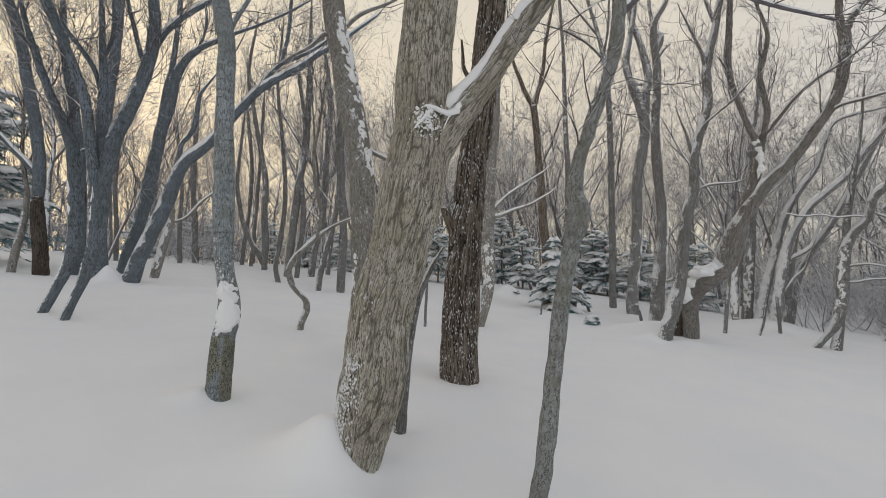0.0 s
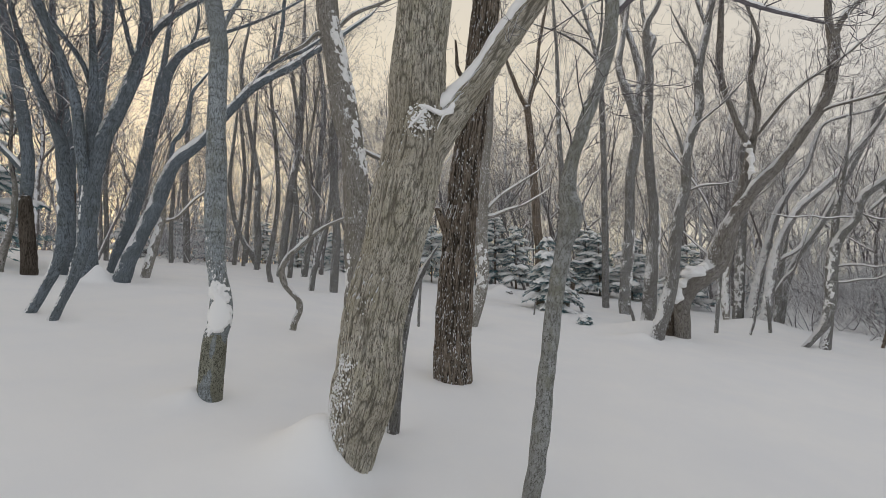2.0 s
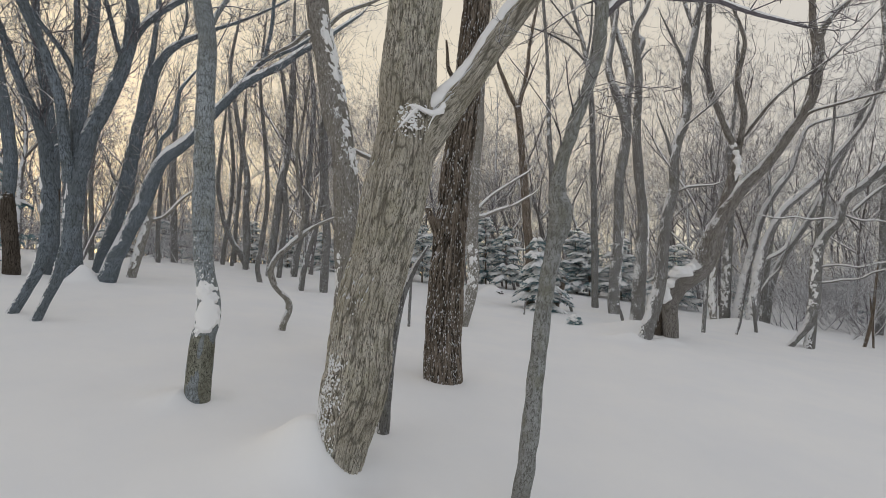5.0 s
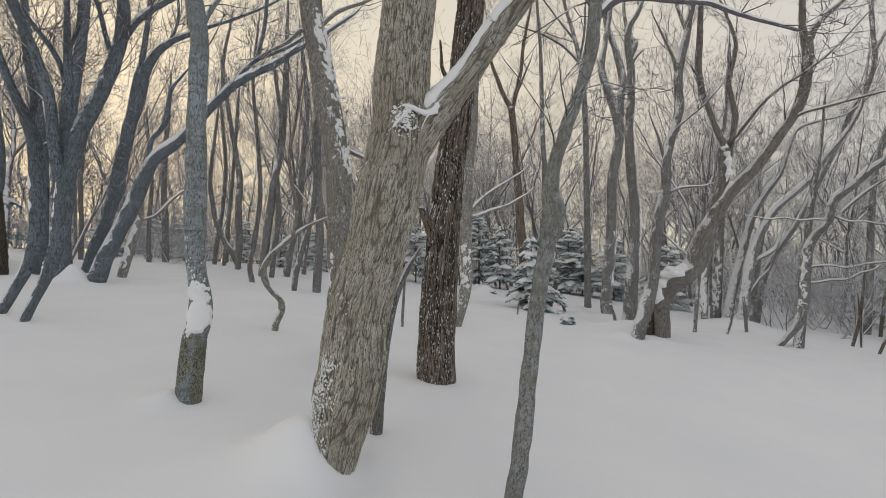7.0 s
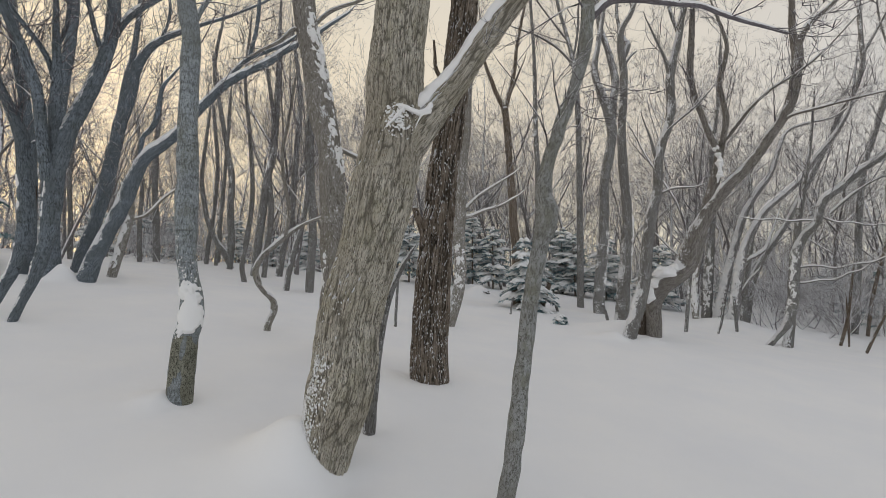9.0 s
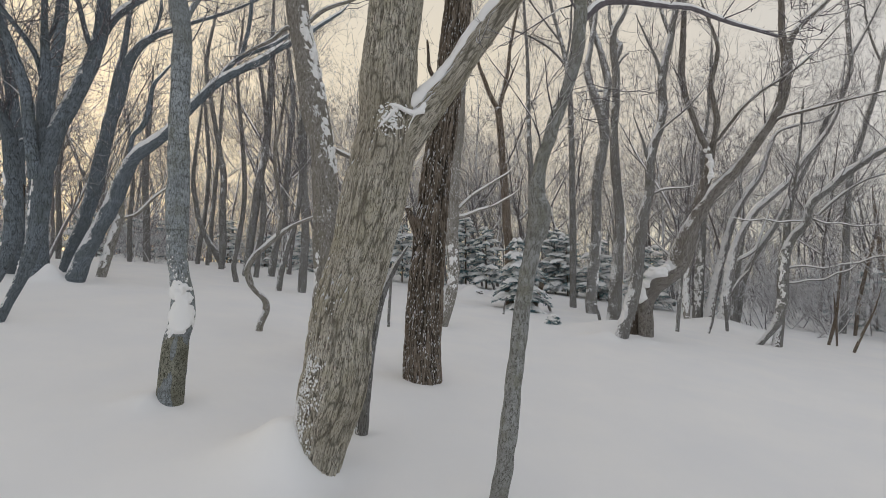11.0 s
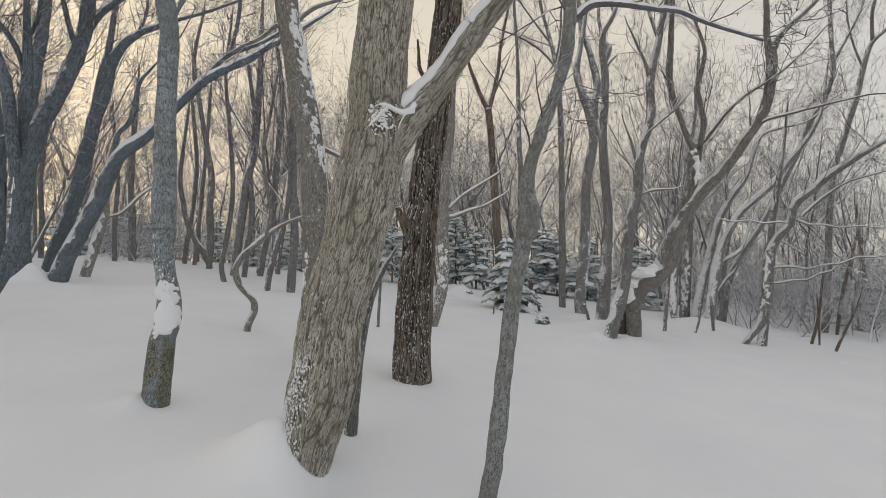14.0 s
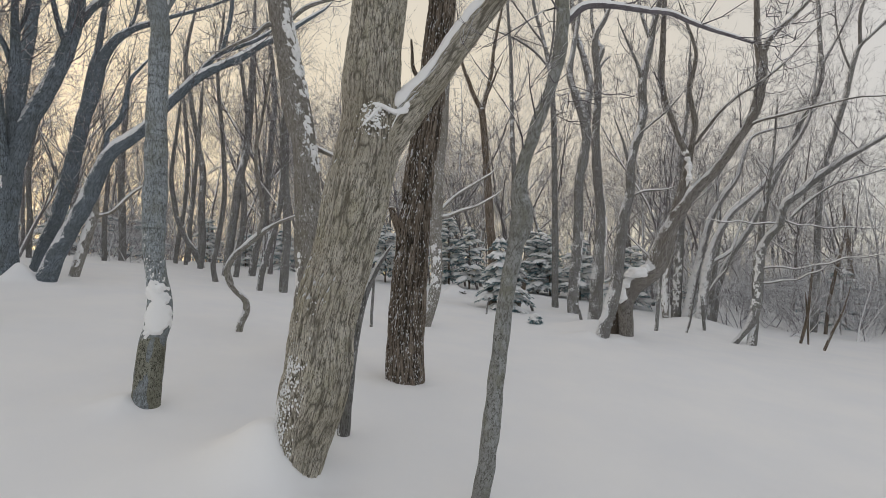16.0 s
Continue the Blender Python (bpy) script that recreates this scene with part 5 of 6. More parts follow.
limb(tree_o3, [(0.748, -0.445, 4.475, 0.033), (0.804, -0.588, 4.718, 0.03), (0.989, -0.794, 4.915, 0.025), (1.22, -1.022, 5.129, 0.024), (1.332, -1.192, 5.297, 0.016), (1.405, -1.302, 5.405, 0.009), (1.463, -1.391, 5.54, 0.004)], twigs=6, reach=1.24, cap=0.6)
tree_p = tree("oak_tree", "large leaning oak with a snow-capped swollen knee", (5.729, 10.823, 0.455), OAK2, [(0.038, -0.022, -0.319, 0.218), (0.09, -0.043, -0.023, 0.175), (0.10, -0.065, 0.372, 0.175), (0.08, -0.075, 0.80, 0.21), (0.18, -0.12, 1.15, 0.25), (0.47, -0.23, 1.42, 0.245), (0.773, -0.337, 1.685, 0.223), (0.912, -0.403, 2.074, 0.215), (1.023, -0.469, 2.434, 0.196), (1.183, -0.579, 2.811, 0.169), (1.349, -0.71, 3.152, 0.148), (1.562, -0.877, 3.503, 0.131), (1.828, -1.077, 3.834, 0.119), (2.073, -1.26, 4.208, 0.107), (2.316, -1.425, 4.651, 0.104), (2.532, -1.551, 5.037, 0.105), (2.699, -1.618, 5.442, 0.107), (2.81, -1.623, 5.941, 0.109), (2.903, -1.589, 6.404, 0.11), (2.962, -1.517, 6.768, 0.103)], twigs=13, reach=1.48, cap=0.4, step=0.04, around=28, seed=34)
limb(tree_p, [(2.936, -1.504, 6.621, 0.082), (2.796, -1.62, 7.025, 0.07), (2.702, -1.762, 7.507, 0.061), (2.609, -1.903, 8.426, 0.049), (2.555, -1.984, 8.954, 0.029), (2.515, -2.045, 9.485, 0.004)], twigs=9, reach=1.31, cap=0)
limb(tree_p, [(2.961, -1.517, 6.613, 0.078), (3.153, -1.561, 7.024, 0.074), (3.368, -1.618, 7.284, 0.064), (3.663, -1.717, 7.539, 0.052), (4.042, -1.86, 7.946, 0.04), (4.576, -2.086, 8.527, 0.025), (4.758, -2.163, 8.725, 0.015), (4.901, -2.223, 8.957, 0.004)], twigs=13, reach=1.31, cap=0.6)
limb(tree_p, [(2.493, -1.53, 4.897, 0.035), (2.582, -1.759, 4.948, 0.029), (2.706, -2.006, 4.935, 0.028), (3.045, -2.367, 4.971, 0.023), (3.354, -2.713, 4.989, 0.018), (3.637, -3.044, 4.991, 0.017), (3.811, -3.319, 4.901, 0.013), (4.115, -3.661, 4.819, 0.009), (4.213, -3.771, 4.792, 0.005), (4.31, -3.882, 4.818, 0.004)], twigs=9, reach=1.31, cap=0.7)
limb(tree_p, [(-0.19, 0.101, -0.038, 0.139), (-0.073, 0.156, 0.385, 0.17), (0.11, 0.176, 0.829, 0.165), (0.323, 0.181, 1.196, 0.109), (0.536, 0.186, 1.511, 0.049)], twigs=0, reach=1.31, cap=0, name="root", material=DEADWOOD)
limb(tree_p, [(1.194, -0.585, 3.033, 0.102), (1.338, -0.683, 3.472, 0.116), (1.424, -0.75, 3.914, 0.108), (1.481, -0.802, 4.333, 0.094), (1.552, -0.861, 4.67, 0.065)], twigs=0, reach=1.31, cap=0.6)
limb(tree_p, [(1.441, -0.872, 4.271, 0.066), (1.218, -0.857, 4.803, 0.068), (1.031, -0.86, 5.334, 0.06), (0.878, -0.882, 5.794, 0.067), (0.785, -0.936, 6.307, 0.069), (0.785, -1.038, 6.926, 0.069), (0.79, -1.144, 7.674, 0.058), (0.795, -1.249, 8.417, 0.049), (0.798, -1.324, 8.946, 0.029), (0.801, -1.38, 9.476, 0.004)], twigs=19, reach=1.31, cap=0.7)
limb(tree_p, [(1.463, -0.937, 4.511, 0.06), (1.514, -1.06, 5.052, 0.06), (1.416, -1.105, 5.556, 0.055), (1.338, -1.161, 5.923, 0.051), (1.403, -1.292, 6.379, 0.045), (1.397, -1.386, 6.717, 0.041), (1.276, -1.418, 7.09, 0.035), (1.127, -1.437, 7.474, 0.026), (1.023, -1.45, 7.743, 0.016), (0.945, -1.459, 8.021, 0.004)], twigs=16, reach=1.31, cap=0.2)
limb(tree_p, [(1.542, -0.979, 4.627, 0.037), (1.791, -1.142, 5.018, 0.04), (2.012, -1.291, 5.341, 0.035), (2.312, -1.482, 5.634, 0.03), (2.595, -1.664, 5.819, 0.025), (2.912, -1.864, 6.059, 0.024), (3.1, -1.995, 6.253, 0.02), (3.268, -2.116, 6.46, 0.016), (3.586, -2.316, 6.871, 0.013), (3.672, -2.37, 6.982, 0.008), (3.738, -2.412, 7.109, 0.004)], twigs=13, reach=1.31, cap=0.6)
tree_q1 = tree("thin_stem", "thin bare stem in the snow", (7.801, 12.687, 0.397), ROUGH, [(-0.023, 0.028, -0.298, 0.059), (0, 0, 0, 0.054), (0.048, -0.06, 0.622, 0.054), (0.161, -0.055, 1.402, 0.048), (0.205, -0.114, 1.949, 0.036)], twigs=0, reach=1.69, cap=0, step=0.089, around=8, seed=35)
tree_q2 = tree("bare_tree", "short leaning snow-plastered stem", (10.135, 15.814, 0.472), SIDE, [(0.014, -0.005, -0.3, 0.129), (0, 0, 0, 0.117), (-0.038, 0.013, 0.815, 0.112), (0.067, 0.039, 1.601, 0.097), (0.243, -0.148, 2.576, 0.073), (0.278, -0.348, 3.34, 0.051), (0.303, -0.489, 3.88, 0.03), (0.321, -0.594, 4.428, 0.004)], twigs=6, reach=1.7, cap=0.4, step=0.113, around=12, seed=36)
tree_q3 = tree("bare_tree", "upright bare tree with mossy foot", (11.064, 16.65, 0.459), ROUGH, [(-0.023, 0.013, -0.3, 0.203), (0, 0, -0.001, 0.184), (0.113, -0.064, 1.434, 0.169), (0.221, -0.096, 2.468, 0.154), (0.304, -0.136, 3.509, 0.147), (0.428, -0.28, 4.959, 0.116), (0.355, -0.347, 6.434, 0.093), (0.543, -0.538, 8.087, 0.069), (0.754, -0.596, 10.247, 0.047), (0.804, -0.61, 10.757, 0.028), (0.841, -0.62, 11.267, 0.004)], twigs=19, reach=1.7, cap=0, step=0.12, around=12, seed=37)
tree_q4 = tree("bare_tree", "leaning tree white with wind-driven snow", (11.259, 16.342, 0.418), SNOWY, [(-0.055, 0.038, -0.293, 0.194), (0, 0, 0, 0.177), (0.199, -0.137, 1.064, 0.153), (0.4, -0.29, 2.063, 0.136), (0.609, -0.457, 3.053, 0.127), (0.87, -0.655, 4.028, 0.121), (1.23, -0.901, 4.778, 0.105), (1.59, -1.122, 5.418, 0.095), (1.846, -1.249, 6.274, 0.076), (2.104, -1.368, 6.869, 0.058), (2.544, -1.627, 7.064, 0.045), (3.215, -2.08, 7.166, 0.032), (3.782, -2.509, 7.691, 0.02), (3.922, -2.616, 7.821, 0.012), (4.035, -2.701, 7.988, 0.004)], twigs=16, reach=1.7, cap=0.7, step=0.119, around=12, seed=38)
tree_q5 = tree("bare_tree", "leaning tree with a thick line of snow on its trunk", (10.91, 15.044, 0.34), SNOWY, [(-0.026, 0.033, -0.298, 0.192), (0, 0, -0.001, 0.175), (0.067, -0.085, 0.775, 0.16), (0.215, -0.218, 1.881, 0.145), (0.402, -0.331, 2.799, 0.126), (0.891, -0.608, 3.871, 0.108), (1.365, -0.852, 4.373, 0.099), (1.808, -1.111, 4.857, 0.095), (2.146, -1.383, 5.499, 0.082), (2.503, -1.765, 6.168, 0.068), (2.761, -2.129, 6.982, 0.056), (2.833, -2.332, 8.1, 0.041), (2.862, -2.413, 8.548, 0.025), (2.883, -2.473, 8.999, 0.004)], twigs=19, reach=1.7, cap=0.9, step=0.111, around=12, seed=39)
limb(tree_q5, [(0.413, -0.362, 2.278, 0.058), (0.875, -0.549, 2.592, 0.062), (1.124, -0.582, 3.101, 0.048), (1.34, -0.591, 3.597, 0.03), (1.472, -0.596, 3.903, 0.018), (1.572, -0.6, 4.22, 0.004)], twigs=0, reach=1.5, cap=1)
limb(tree_q5, [(0.189, -0.173, 1.052, 0.048), (0.375, -0.463, 1.596, 0.046), (0.545, -0.74, 1.945, 0.039), (0.563, -0.907, 2.29, 0.03), (0.578, -1.051, 2.586, 0.018), (0.589, -1.159, 2.896, 0.004)], twigs=0, reach=1.5, cap=1)
tree_q6 = tree("thin_stem", "thin broken stem in the snow", (10.227, 13.906, 0.258), ROUGH, [(0.006, 0.004, -0.301, 0.054), (0, 0, -0.001, 0.049), (-0.012, -0.008, 0.627, 0.05), (-0.006, 0.036, 1.226, 0.038)], twigs=0, reach=1.7, cap=0, step=0.104, around=8, seed=40)
tree_q7 = tree("bare_tree", "bare grey tree among the thicket", (11.817, 15.728, 0.325), ROUGH, [(-0.026, 0.015, -0.299, 0.122), (0, 0, -0.001, 0.111), (0.1, -0.058, 1.158, 0.097), (0.151, -0.237, 2.122, 0.082), (0.368, -0.291, 3.483, 0.069), (0.519, -0.127, 5.112, 0.056), (0.576, -0.066, 5.727, 0.034), (0.619, -0.02, 6.345, 0.004)], twigs=19, reach=1.7, cap=0, step=0.118, around=12, seed=41)
tree_r = tree("bare_tree", "two-legged leaning tree with snow on its long limb", (9.357, 11.55, 0.136), ROUGH, [(-0.146, 0.113, -0.238, 0.086), (0, 0, -0.001, 0.078), (0.175, -0.135, 0.283, 0.082), (0.347, -0.275, 0.623, 0.108), (0.443, -0.366, 1.199, 0.129), (0.478, -0.415, 1.805, 0.129), (0.531, -0.481, 2.41, 0.121), (0.656, -0.6, 2.826, 0.1), (0.857, -0.768, 3.141, 0.095), (1.003, -0.87, 3.702, 0.096), (1.315, -1.084, 4.026, 0.092), (1.63, -1.285, 4.376, 0.09), (2.028, -1.547, 4.716, 0.078), (2.405, -1.803, 4.986, 0.062), (2.739, -2.05, 5.233, 0.052), (3.313, -2.528, 5.782, 0.033), (3.539, -2.716, 5.998, 0.02), (3.721, -2.868, 6.275, 0.004)], twigs=23, reach=1.69, cap=0.6, step=0.089, around=18, seed=42)
limb(tree_r, [(0.25, -0.25, -0.35, 0.13), (0.313, -0.247, 0.051, 0.118), (0.39, -0.243, 0.365, 0.107), (0.478, -0.247, 0.712, 0.079), (0.559, -0.247, 1.121, 0.034)], twigs=0, reach=1.49, cap=0, name="root")
limb(tree_r, [(0.518, -0.471, 2.334, 0.078), (0.649, -0.501, 3.331, 0.078), (0.827, -0.569, 4.256, 0.056), (1.012, -0.643, 5.343, 0.039), (1.143, -0.674, 6.295, 0.028), (1.185, -0.684, 6.601, 0.017), (1.217, -0.691, 6.908, 0.004)], twigs=16, reach=1.49, cap=0.1)
limb(tree_r, [(0.506, -0.437, 1.986, 0.025), (0.6, -0.631, 2.037, 0.024), (0.771, -0.888, 2.038, 0.019), (0.929, -1.135, 1.968, 0.018), (1.129, -1.415, 2.053, 0.017), (1.315, -1.684, 2.079, 0.017), (1.455, -1.916, 2.201, 0.012), (1.658, -2.199, 2.194, 0.012), (1.89, -2.505, 2.276, 0.007), (1.978, -2.622, 2.307, 0.004), (2.057, -2.726, 2.381, 0.004)], twigs=9, reach=1.49, cap=1)
limb(tree_r, [(0.49, -0.424, 1.622, 0.025), (0.643, -0.64, 1.633, 0.024), (0.783, -0.845, 1.688, 0.019), (0.959, -1.08, 1.696, 0.018), (1.109, -1.293, 1.847, 0.018), (1.231, -1.485, 1.909, 0.013), (1.338, -1.663, 2.095, 0.008), (1.395, -1.759, 2.195, 0.005), (1.441, -1.836, 2.315, 0.004)], twigs=6, reach=1.49, cap=1)
limb(tree_r, [(0.924, -0.822, 3.164, 0.019), (0.621, -0.708, 3.222, 0.02), (0.313, -0.589, 3.204, 0.02), (0.005, -0.471, 3.293, 0.015), (-0.311, -0.346, 3.276, 0.016), (-0.606, -0.238, 3.35, 0.011), (-0.743, -0.188, 3.385, 0.006), (-0.864, -0.144, 3.461, 0.004)], twigs=0, reach=1.49, cap=1)
limb(tree_r, [(0.957, -0.849, 3.281, 0.024), (1.252, -0.939, 3.137, 0.019), (1.587, -1.06, 3.11, 0.018), (1.888, -1.156, 3.027, 0.018), (2.279, -1.323, 3.054, 0.013), (2.7, -1.515, 2.989, 0.012), (3.198, -1.769, 3.032, 0.008), (3.331, -1.837, 3.044, 0.005), (3.454, -1.9, 3.103, 0.004)], twigs=9, reach=1.49, cap=1)
limb(tree_r, [(1.071, -0.941, 3.343, 0.038), (1.492, -1.214, 3.823, 0.032), (1.895, -1.472, 4.144, 0.026), (2.36, -1.781, 4.297, 0.021), (2.966, -2.204, 4.483, 0.015), (3.1, -2.297, 4.525, 0.009), (3.217, -2.38, 4.613, 0.004)], twigs=9, reach=1.49, cap=0.6)
tree_s = tree("bare_tree", "tall bare tree with a forked crown", (17.436, 17.089, -0.104), ROUGH, [(-0.024, 0.021, -0.299, 0.143), (0, 0, -0.001, 0.13), (0.166, -0.142, 2.05, 0.122), (0.32, -0.272, 4.406, 0.115), (0.503, -0.457, 6.536, 0.114), (0.721, -0.722, 7.674, 0.11), (0.918, -1, 8.791, 0.108), (1.059, -1.231, 9.665, 0.107), (1.194, -1.429, 10.664, 0.098), (1.392, -1.626, 11.536, 0.084), (1.755, -1.907, 11.999, 0.066), (2.213, -2.212, 12.56, 0.058), (2.86, -2.684, 13.477, 0.037), (3.075, -2.84, 13.781, 0.022), (3.242, -2.961, 14.128, 0.004)], twigs=26, reach=1.7, cap=0.2, step=0.146, around=12, seed=43)
limb(tree_s, [(1.432, -1.667, 11.636, 0.068), (1.309, -1.817, 12.383, 0.06), (1.226, -2.006, 12.978, 0.059), (1.282, -2.338, 13.592, 0.049), (1.324, -2.591, 14.062, 0.029), (1.356, -2.783, 14.561, 0.004)], twigs=13, reach=1.5, cap=0)
limb(tree_s, [(1.182, -1.417, 10.669, 0.044), (0.905, -1.378, 11.644, 0.038), (0.703, -1.416, 12.71, 0.031), (0.593, -1.546, 13.602, 0.024), (0.561, -1.584, 13.858, 0.014), (0.538, -1.612, 14.116, 0.004)], twigs=9, reach=1.5, cap=0)
tree_u = tree("bare_tree", "bare tree bent beneath other crowns", (12.479, 16.457, 0.344), ROUGH, [(-0.052, 0.038, -0.293, 0.129), (0, 0, 0, 0.117), (0.355, -0.26, 2.01, 0.112), (1.191, -0.823, 3.713, 0.096), (1.783, -1.205, 5.176, 0.102), (2.241, -1.57, 6.392, 0.093), (2.482, -1.882, 7.374, 0.09), (2.737, -2.261, 8.09, 0.081), (2.902, -2.513, 9.046, 0.077), (2.936, -2.508, 10.121, 0.071), (3.095, -2.423, 11.934, 0.058), (3.151, -2.394, 12.566, 0.035), (3.192, -2.372, 13.2, 0.004)], twigs=19, reach=1.7, cap=0.4, step=0.124, around=12, seed=44)
limb(tree_u, [(2.918, -2.525, 9.36, 0.052), (3.305, -2.65, 10.065, 0.045), (3.769, -2.833, 11.06, 0.039), (4.029, -2.861, 11.71, 0.033), (4.164, -2.876, 12.046, 0.02), (4.265, -2.887, 12.394, 0.004)], twigs=9, reach=1.5, cap=0.2)
tree_v0 = tree("sapling", "thin dark sapling leaning in the snow", (12.513, 12.728, -0.031), DARK, [(-0.063, 0.053, -0.289, 0.046), (0, 0, -0.001, 0.042), (0.107, -0.088, 0.484, 0.042), (0.166, -0.187, 1.001, 0.036), (0.256, -0.267, 1.859, 0.03), (0.29, -0.297, 2.186, 0.018), (0.316, -0.32, 2.515, 0.004)], twigs=3, reach=0.5, cap=0.3, step=0.107, around=8, seed=45, group="saplings at the thicket edge")
tree_v1 = tree("sapling", "thin dark sapling leaning in the snow", (12.681, 12.63, -0.057), DARK, [(-0.016, 0.001, -0.3, 0.027), (0, 0, -0.001, 0.024), (0.037, -0.003, 0.681, 0.03), (-0.014, -0.053, 1.112, 0.024), (-0.046, -0.083, 1.374, 0.015), (-0.069, -0.106, 1.638, 0.004)], twigs=3, reach=0.5, cap=0.3, step=0.107, around=8, seed=46, group="saplings at the thicket edge")
tree_v2 = tree("sapling", "thin dark sapling leaning in the snow", (17.418, 16.56, -0.149), DARK, [(-0.04, 0.027, -0.296, 0.068), (0, 0, 0, 0.062), (0.173, -0.116, 1.289, 0.062), (0.288, -0.398, 2.529, 0.053), (0.404, -0.599, 3.418, 0.045), (0.799, -0.592, 4.792, 0.03), (0.89, -0.59, 5.112, 0.018), (0.959, -0.589, 5.437, 0.004)], twigs=13, reach=0.5, cap=0.3, step=0.144, around=8, seed=47, group="saplings at the thicket edge")
tree_v3 = tree("sapling", "thin dark sapling leaning in the snow", (12.255, 11.725, -0.125), DARK, [(-0.084, 0.074, -0.28, 0.04), (0, 0, -0.001, 0.037), (0.175, -0.154, 0.58, 0.036), (0.273, -0.349, 1.061, 0.03), (0.424, -0.413, 1.532, 0.021), (0.492, -0.442, 1.745, 0.012), (0.544, -0.464, 1.964, 0.004)], twigs=13, reach=0.5, cap=0.3, step=0.102, around=8, seed=48, group="saplings at the thicket edge")
tree_v4 = tree("sapling", "thin dark sapling leaning in the snow", (22.487, 19.524, -0.277), DARK, [(0.007, 0, -0.3, 0.118), (0, 0, 0, 0.107), (-0.029, 0.001, 1.211, 0.107), (-0.193, 0.032, 2.298, 0.1), (-0.056, 0.227, 3.971, 0.093), (0.003, 0.328, 5.682, 0.066), (0.028, 0.371, 6.408, 0.04), (0.046, 0.403, 7.135, 0.004)], twigs=13, reach=0.5, cap=0.3, step=0.179, around=8, seed=49, group="saplings at the thicket edge")
tree_w = tree("bare_tree", "slender bare tree with reaching crooked arms", (6.934, 18.595, 0.907), ROUGH, [(-0.005, 0.004, -0.301, 0.16), (0, 0, -0.001, 0.146), (0.058, -0.047, 3.365, 0.128), (0.078, -0.15, 6.938, 0.12), (0.046, -0.153, 9.405, 0.111), (-0.006, 0.043, 10.768, 0.102), (-0.168, 0.357, 12.249, 0.083), (-0.447, 0.519, 13.685, 0.075), (-0.717, 0.321, 15.16, 0.054), (-0.823, 0.244, 15.738, 0.032), (-0.901, 0.186, 16.323, 0.004)], twigs=29, reach=1.7, cap=0, step=0.119, around=12, seed=50)
limb(tree_w, [(0.031, 0.029, 10.557, 0.064), (-0.636, 0.148, 11.394, 0.056), (-1.434, 0.317, 12.014, 0.048), (-2.255, 0.494, 12.439, 0.039), (-2.63, 0.575, 12.634, 0.023), (-2.943, 0.642, 12.921, 0.004)], twigs=13, reach=1.5, cap=0.3)
limb(tree_w, [(-0.004, 0.042, 10.819, 0.062), (0.182, -0.096, 11.97, 0.051), (0.241, -0.186, 13.202, 0.041), (0.407, -0.316, 14.408, 0.031), (0.453, -0.352, 14.74, 0.018), (0.487, -0.378, 15.074, 0.004)], twigs=13, reach=1.5, cap=0.1)
limb(tree_w, [(-0.071, 0.321, 11.807, 0.056), (-0.728, 0.506, 12.873, 0.048), (-1.182, 0.615, 13.616, 0.039), (-1.643, 0.727, 14.373, 0.03), (-1.813, 0.769, 14.651, 0.018), (-1.942, 0.8, 14.951, 0.004)], twigs=13, reach=1.5, cap=0.2)
finish_trees()

# ---- snow held by single trees ----
snow_bits(tree_big, 2.3, 2.5, 166, 30, 85, 0.018, 44, 0.6, 0.8)
snow_bits(tree_big, 2.22, 2.46, 172, 30, 90, 0.010, 45, 1.0, 0.8)
snow_patch(tree_t2, ROWS[tree_t2], 0.52, 1.06, 166, 84, 0.026, 3, ragged=1.08)
snow_patch(tree_t2, ROWS[tree_t2], -0.15, 0.56, 180, 170, 0.005, 6, "moss", MOSS, "dark olive moss on the foot", ragged=0.72)
snow_bits(tree_t2, 0.95, 1.4, 185, 80, 260, 0.008, 31, 1.2, 1.4)
snow_bits(tree_t2, 0.0, 0.36, 195, 80, 180, 0.008, 32, 1.2)
snow_patch(tree_g, ROWS[tree_g], -0.2, 1.75, 160, 125, 0.02, 5, "dead_wood", DEADWOOD, "bare brown dead wood", ragged=0.6)
snow_patch(tree_f5, ROWS[tree_f5], 0.9, 2.15, 150, 70, 0.02, 17, "dead_wood", DEADWOOD, "torn brown dead wood", ragged=0.7)
snow_ridge(tree_big, [(-0.161, 3.115, 2.812, 0.005), (-0.121, 3.115, 2.833, 0.0112), (-0.064, 3.115, 2.82, 0.0136), (0.004, 3.12, 2.789, 0.0161), (0.077, 3.15, 2.797, 0.0198), (0.15, 3.21, 2.887, 0.0223), (0.245, 3.25, 3.009, 0.0186)], 5)
snow_ridge(tree_big, [(-0.072, 3.105, 2.812, 0.0099), (-0.132, 3.1, 2.739, 0.0081), (-0.184, 3.105, 2.679, 0.0068), (-0.241, 3.12, 2.615, 0.0031)], 7)
snow_ridge(tree_big, [(0.052, 3.12, 2.768, 0.0099), (0.024, 3.115, 2.712, 0.0068), (0.004, 3.115, 2.658, 0.0031)], 11)
snow_ridge(tree_big, [(-0.25, 3.14, 2.609, 0.006), (-0.285, 3.17, 2.54, 0.012), (-0.326, 3.19, 2.455, 0.014), (-0.367, 3.2, 2.37, 0.014), (-0.4, 3.21, 2.285, 0.006)], 8)
snow_bits(tree_big, 0.05, 0.75, 252, 56, 1500, 0.0085, 33, 1.2, 1.0)
snow_bits(tree_big, 0.5, 1.4, 256, 56, 420, 0.0075, 41, 1.3, 1.5)
snow_bits(tree_big, 1.2, 2.3, 266, 30, 160, 0.007, 34, 1.6)
snow_bits(tree_dark, 0.0, 2.8, 190, 130, 1300, 0.005, 35, 3.4, 1.4)
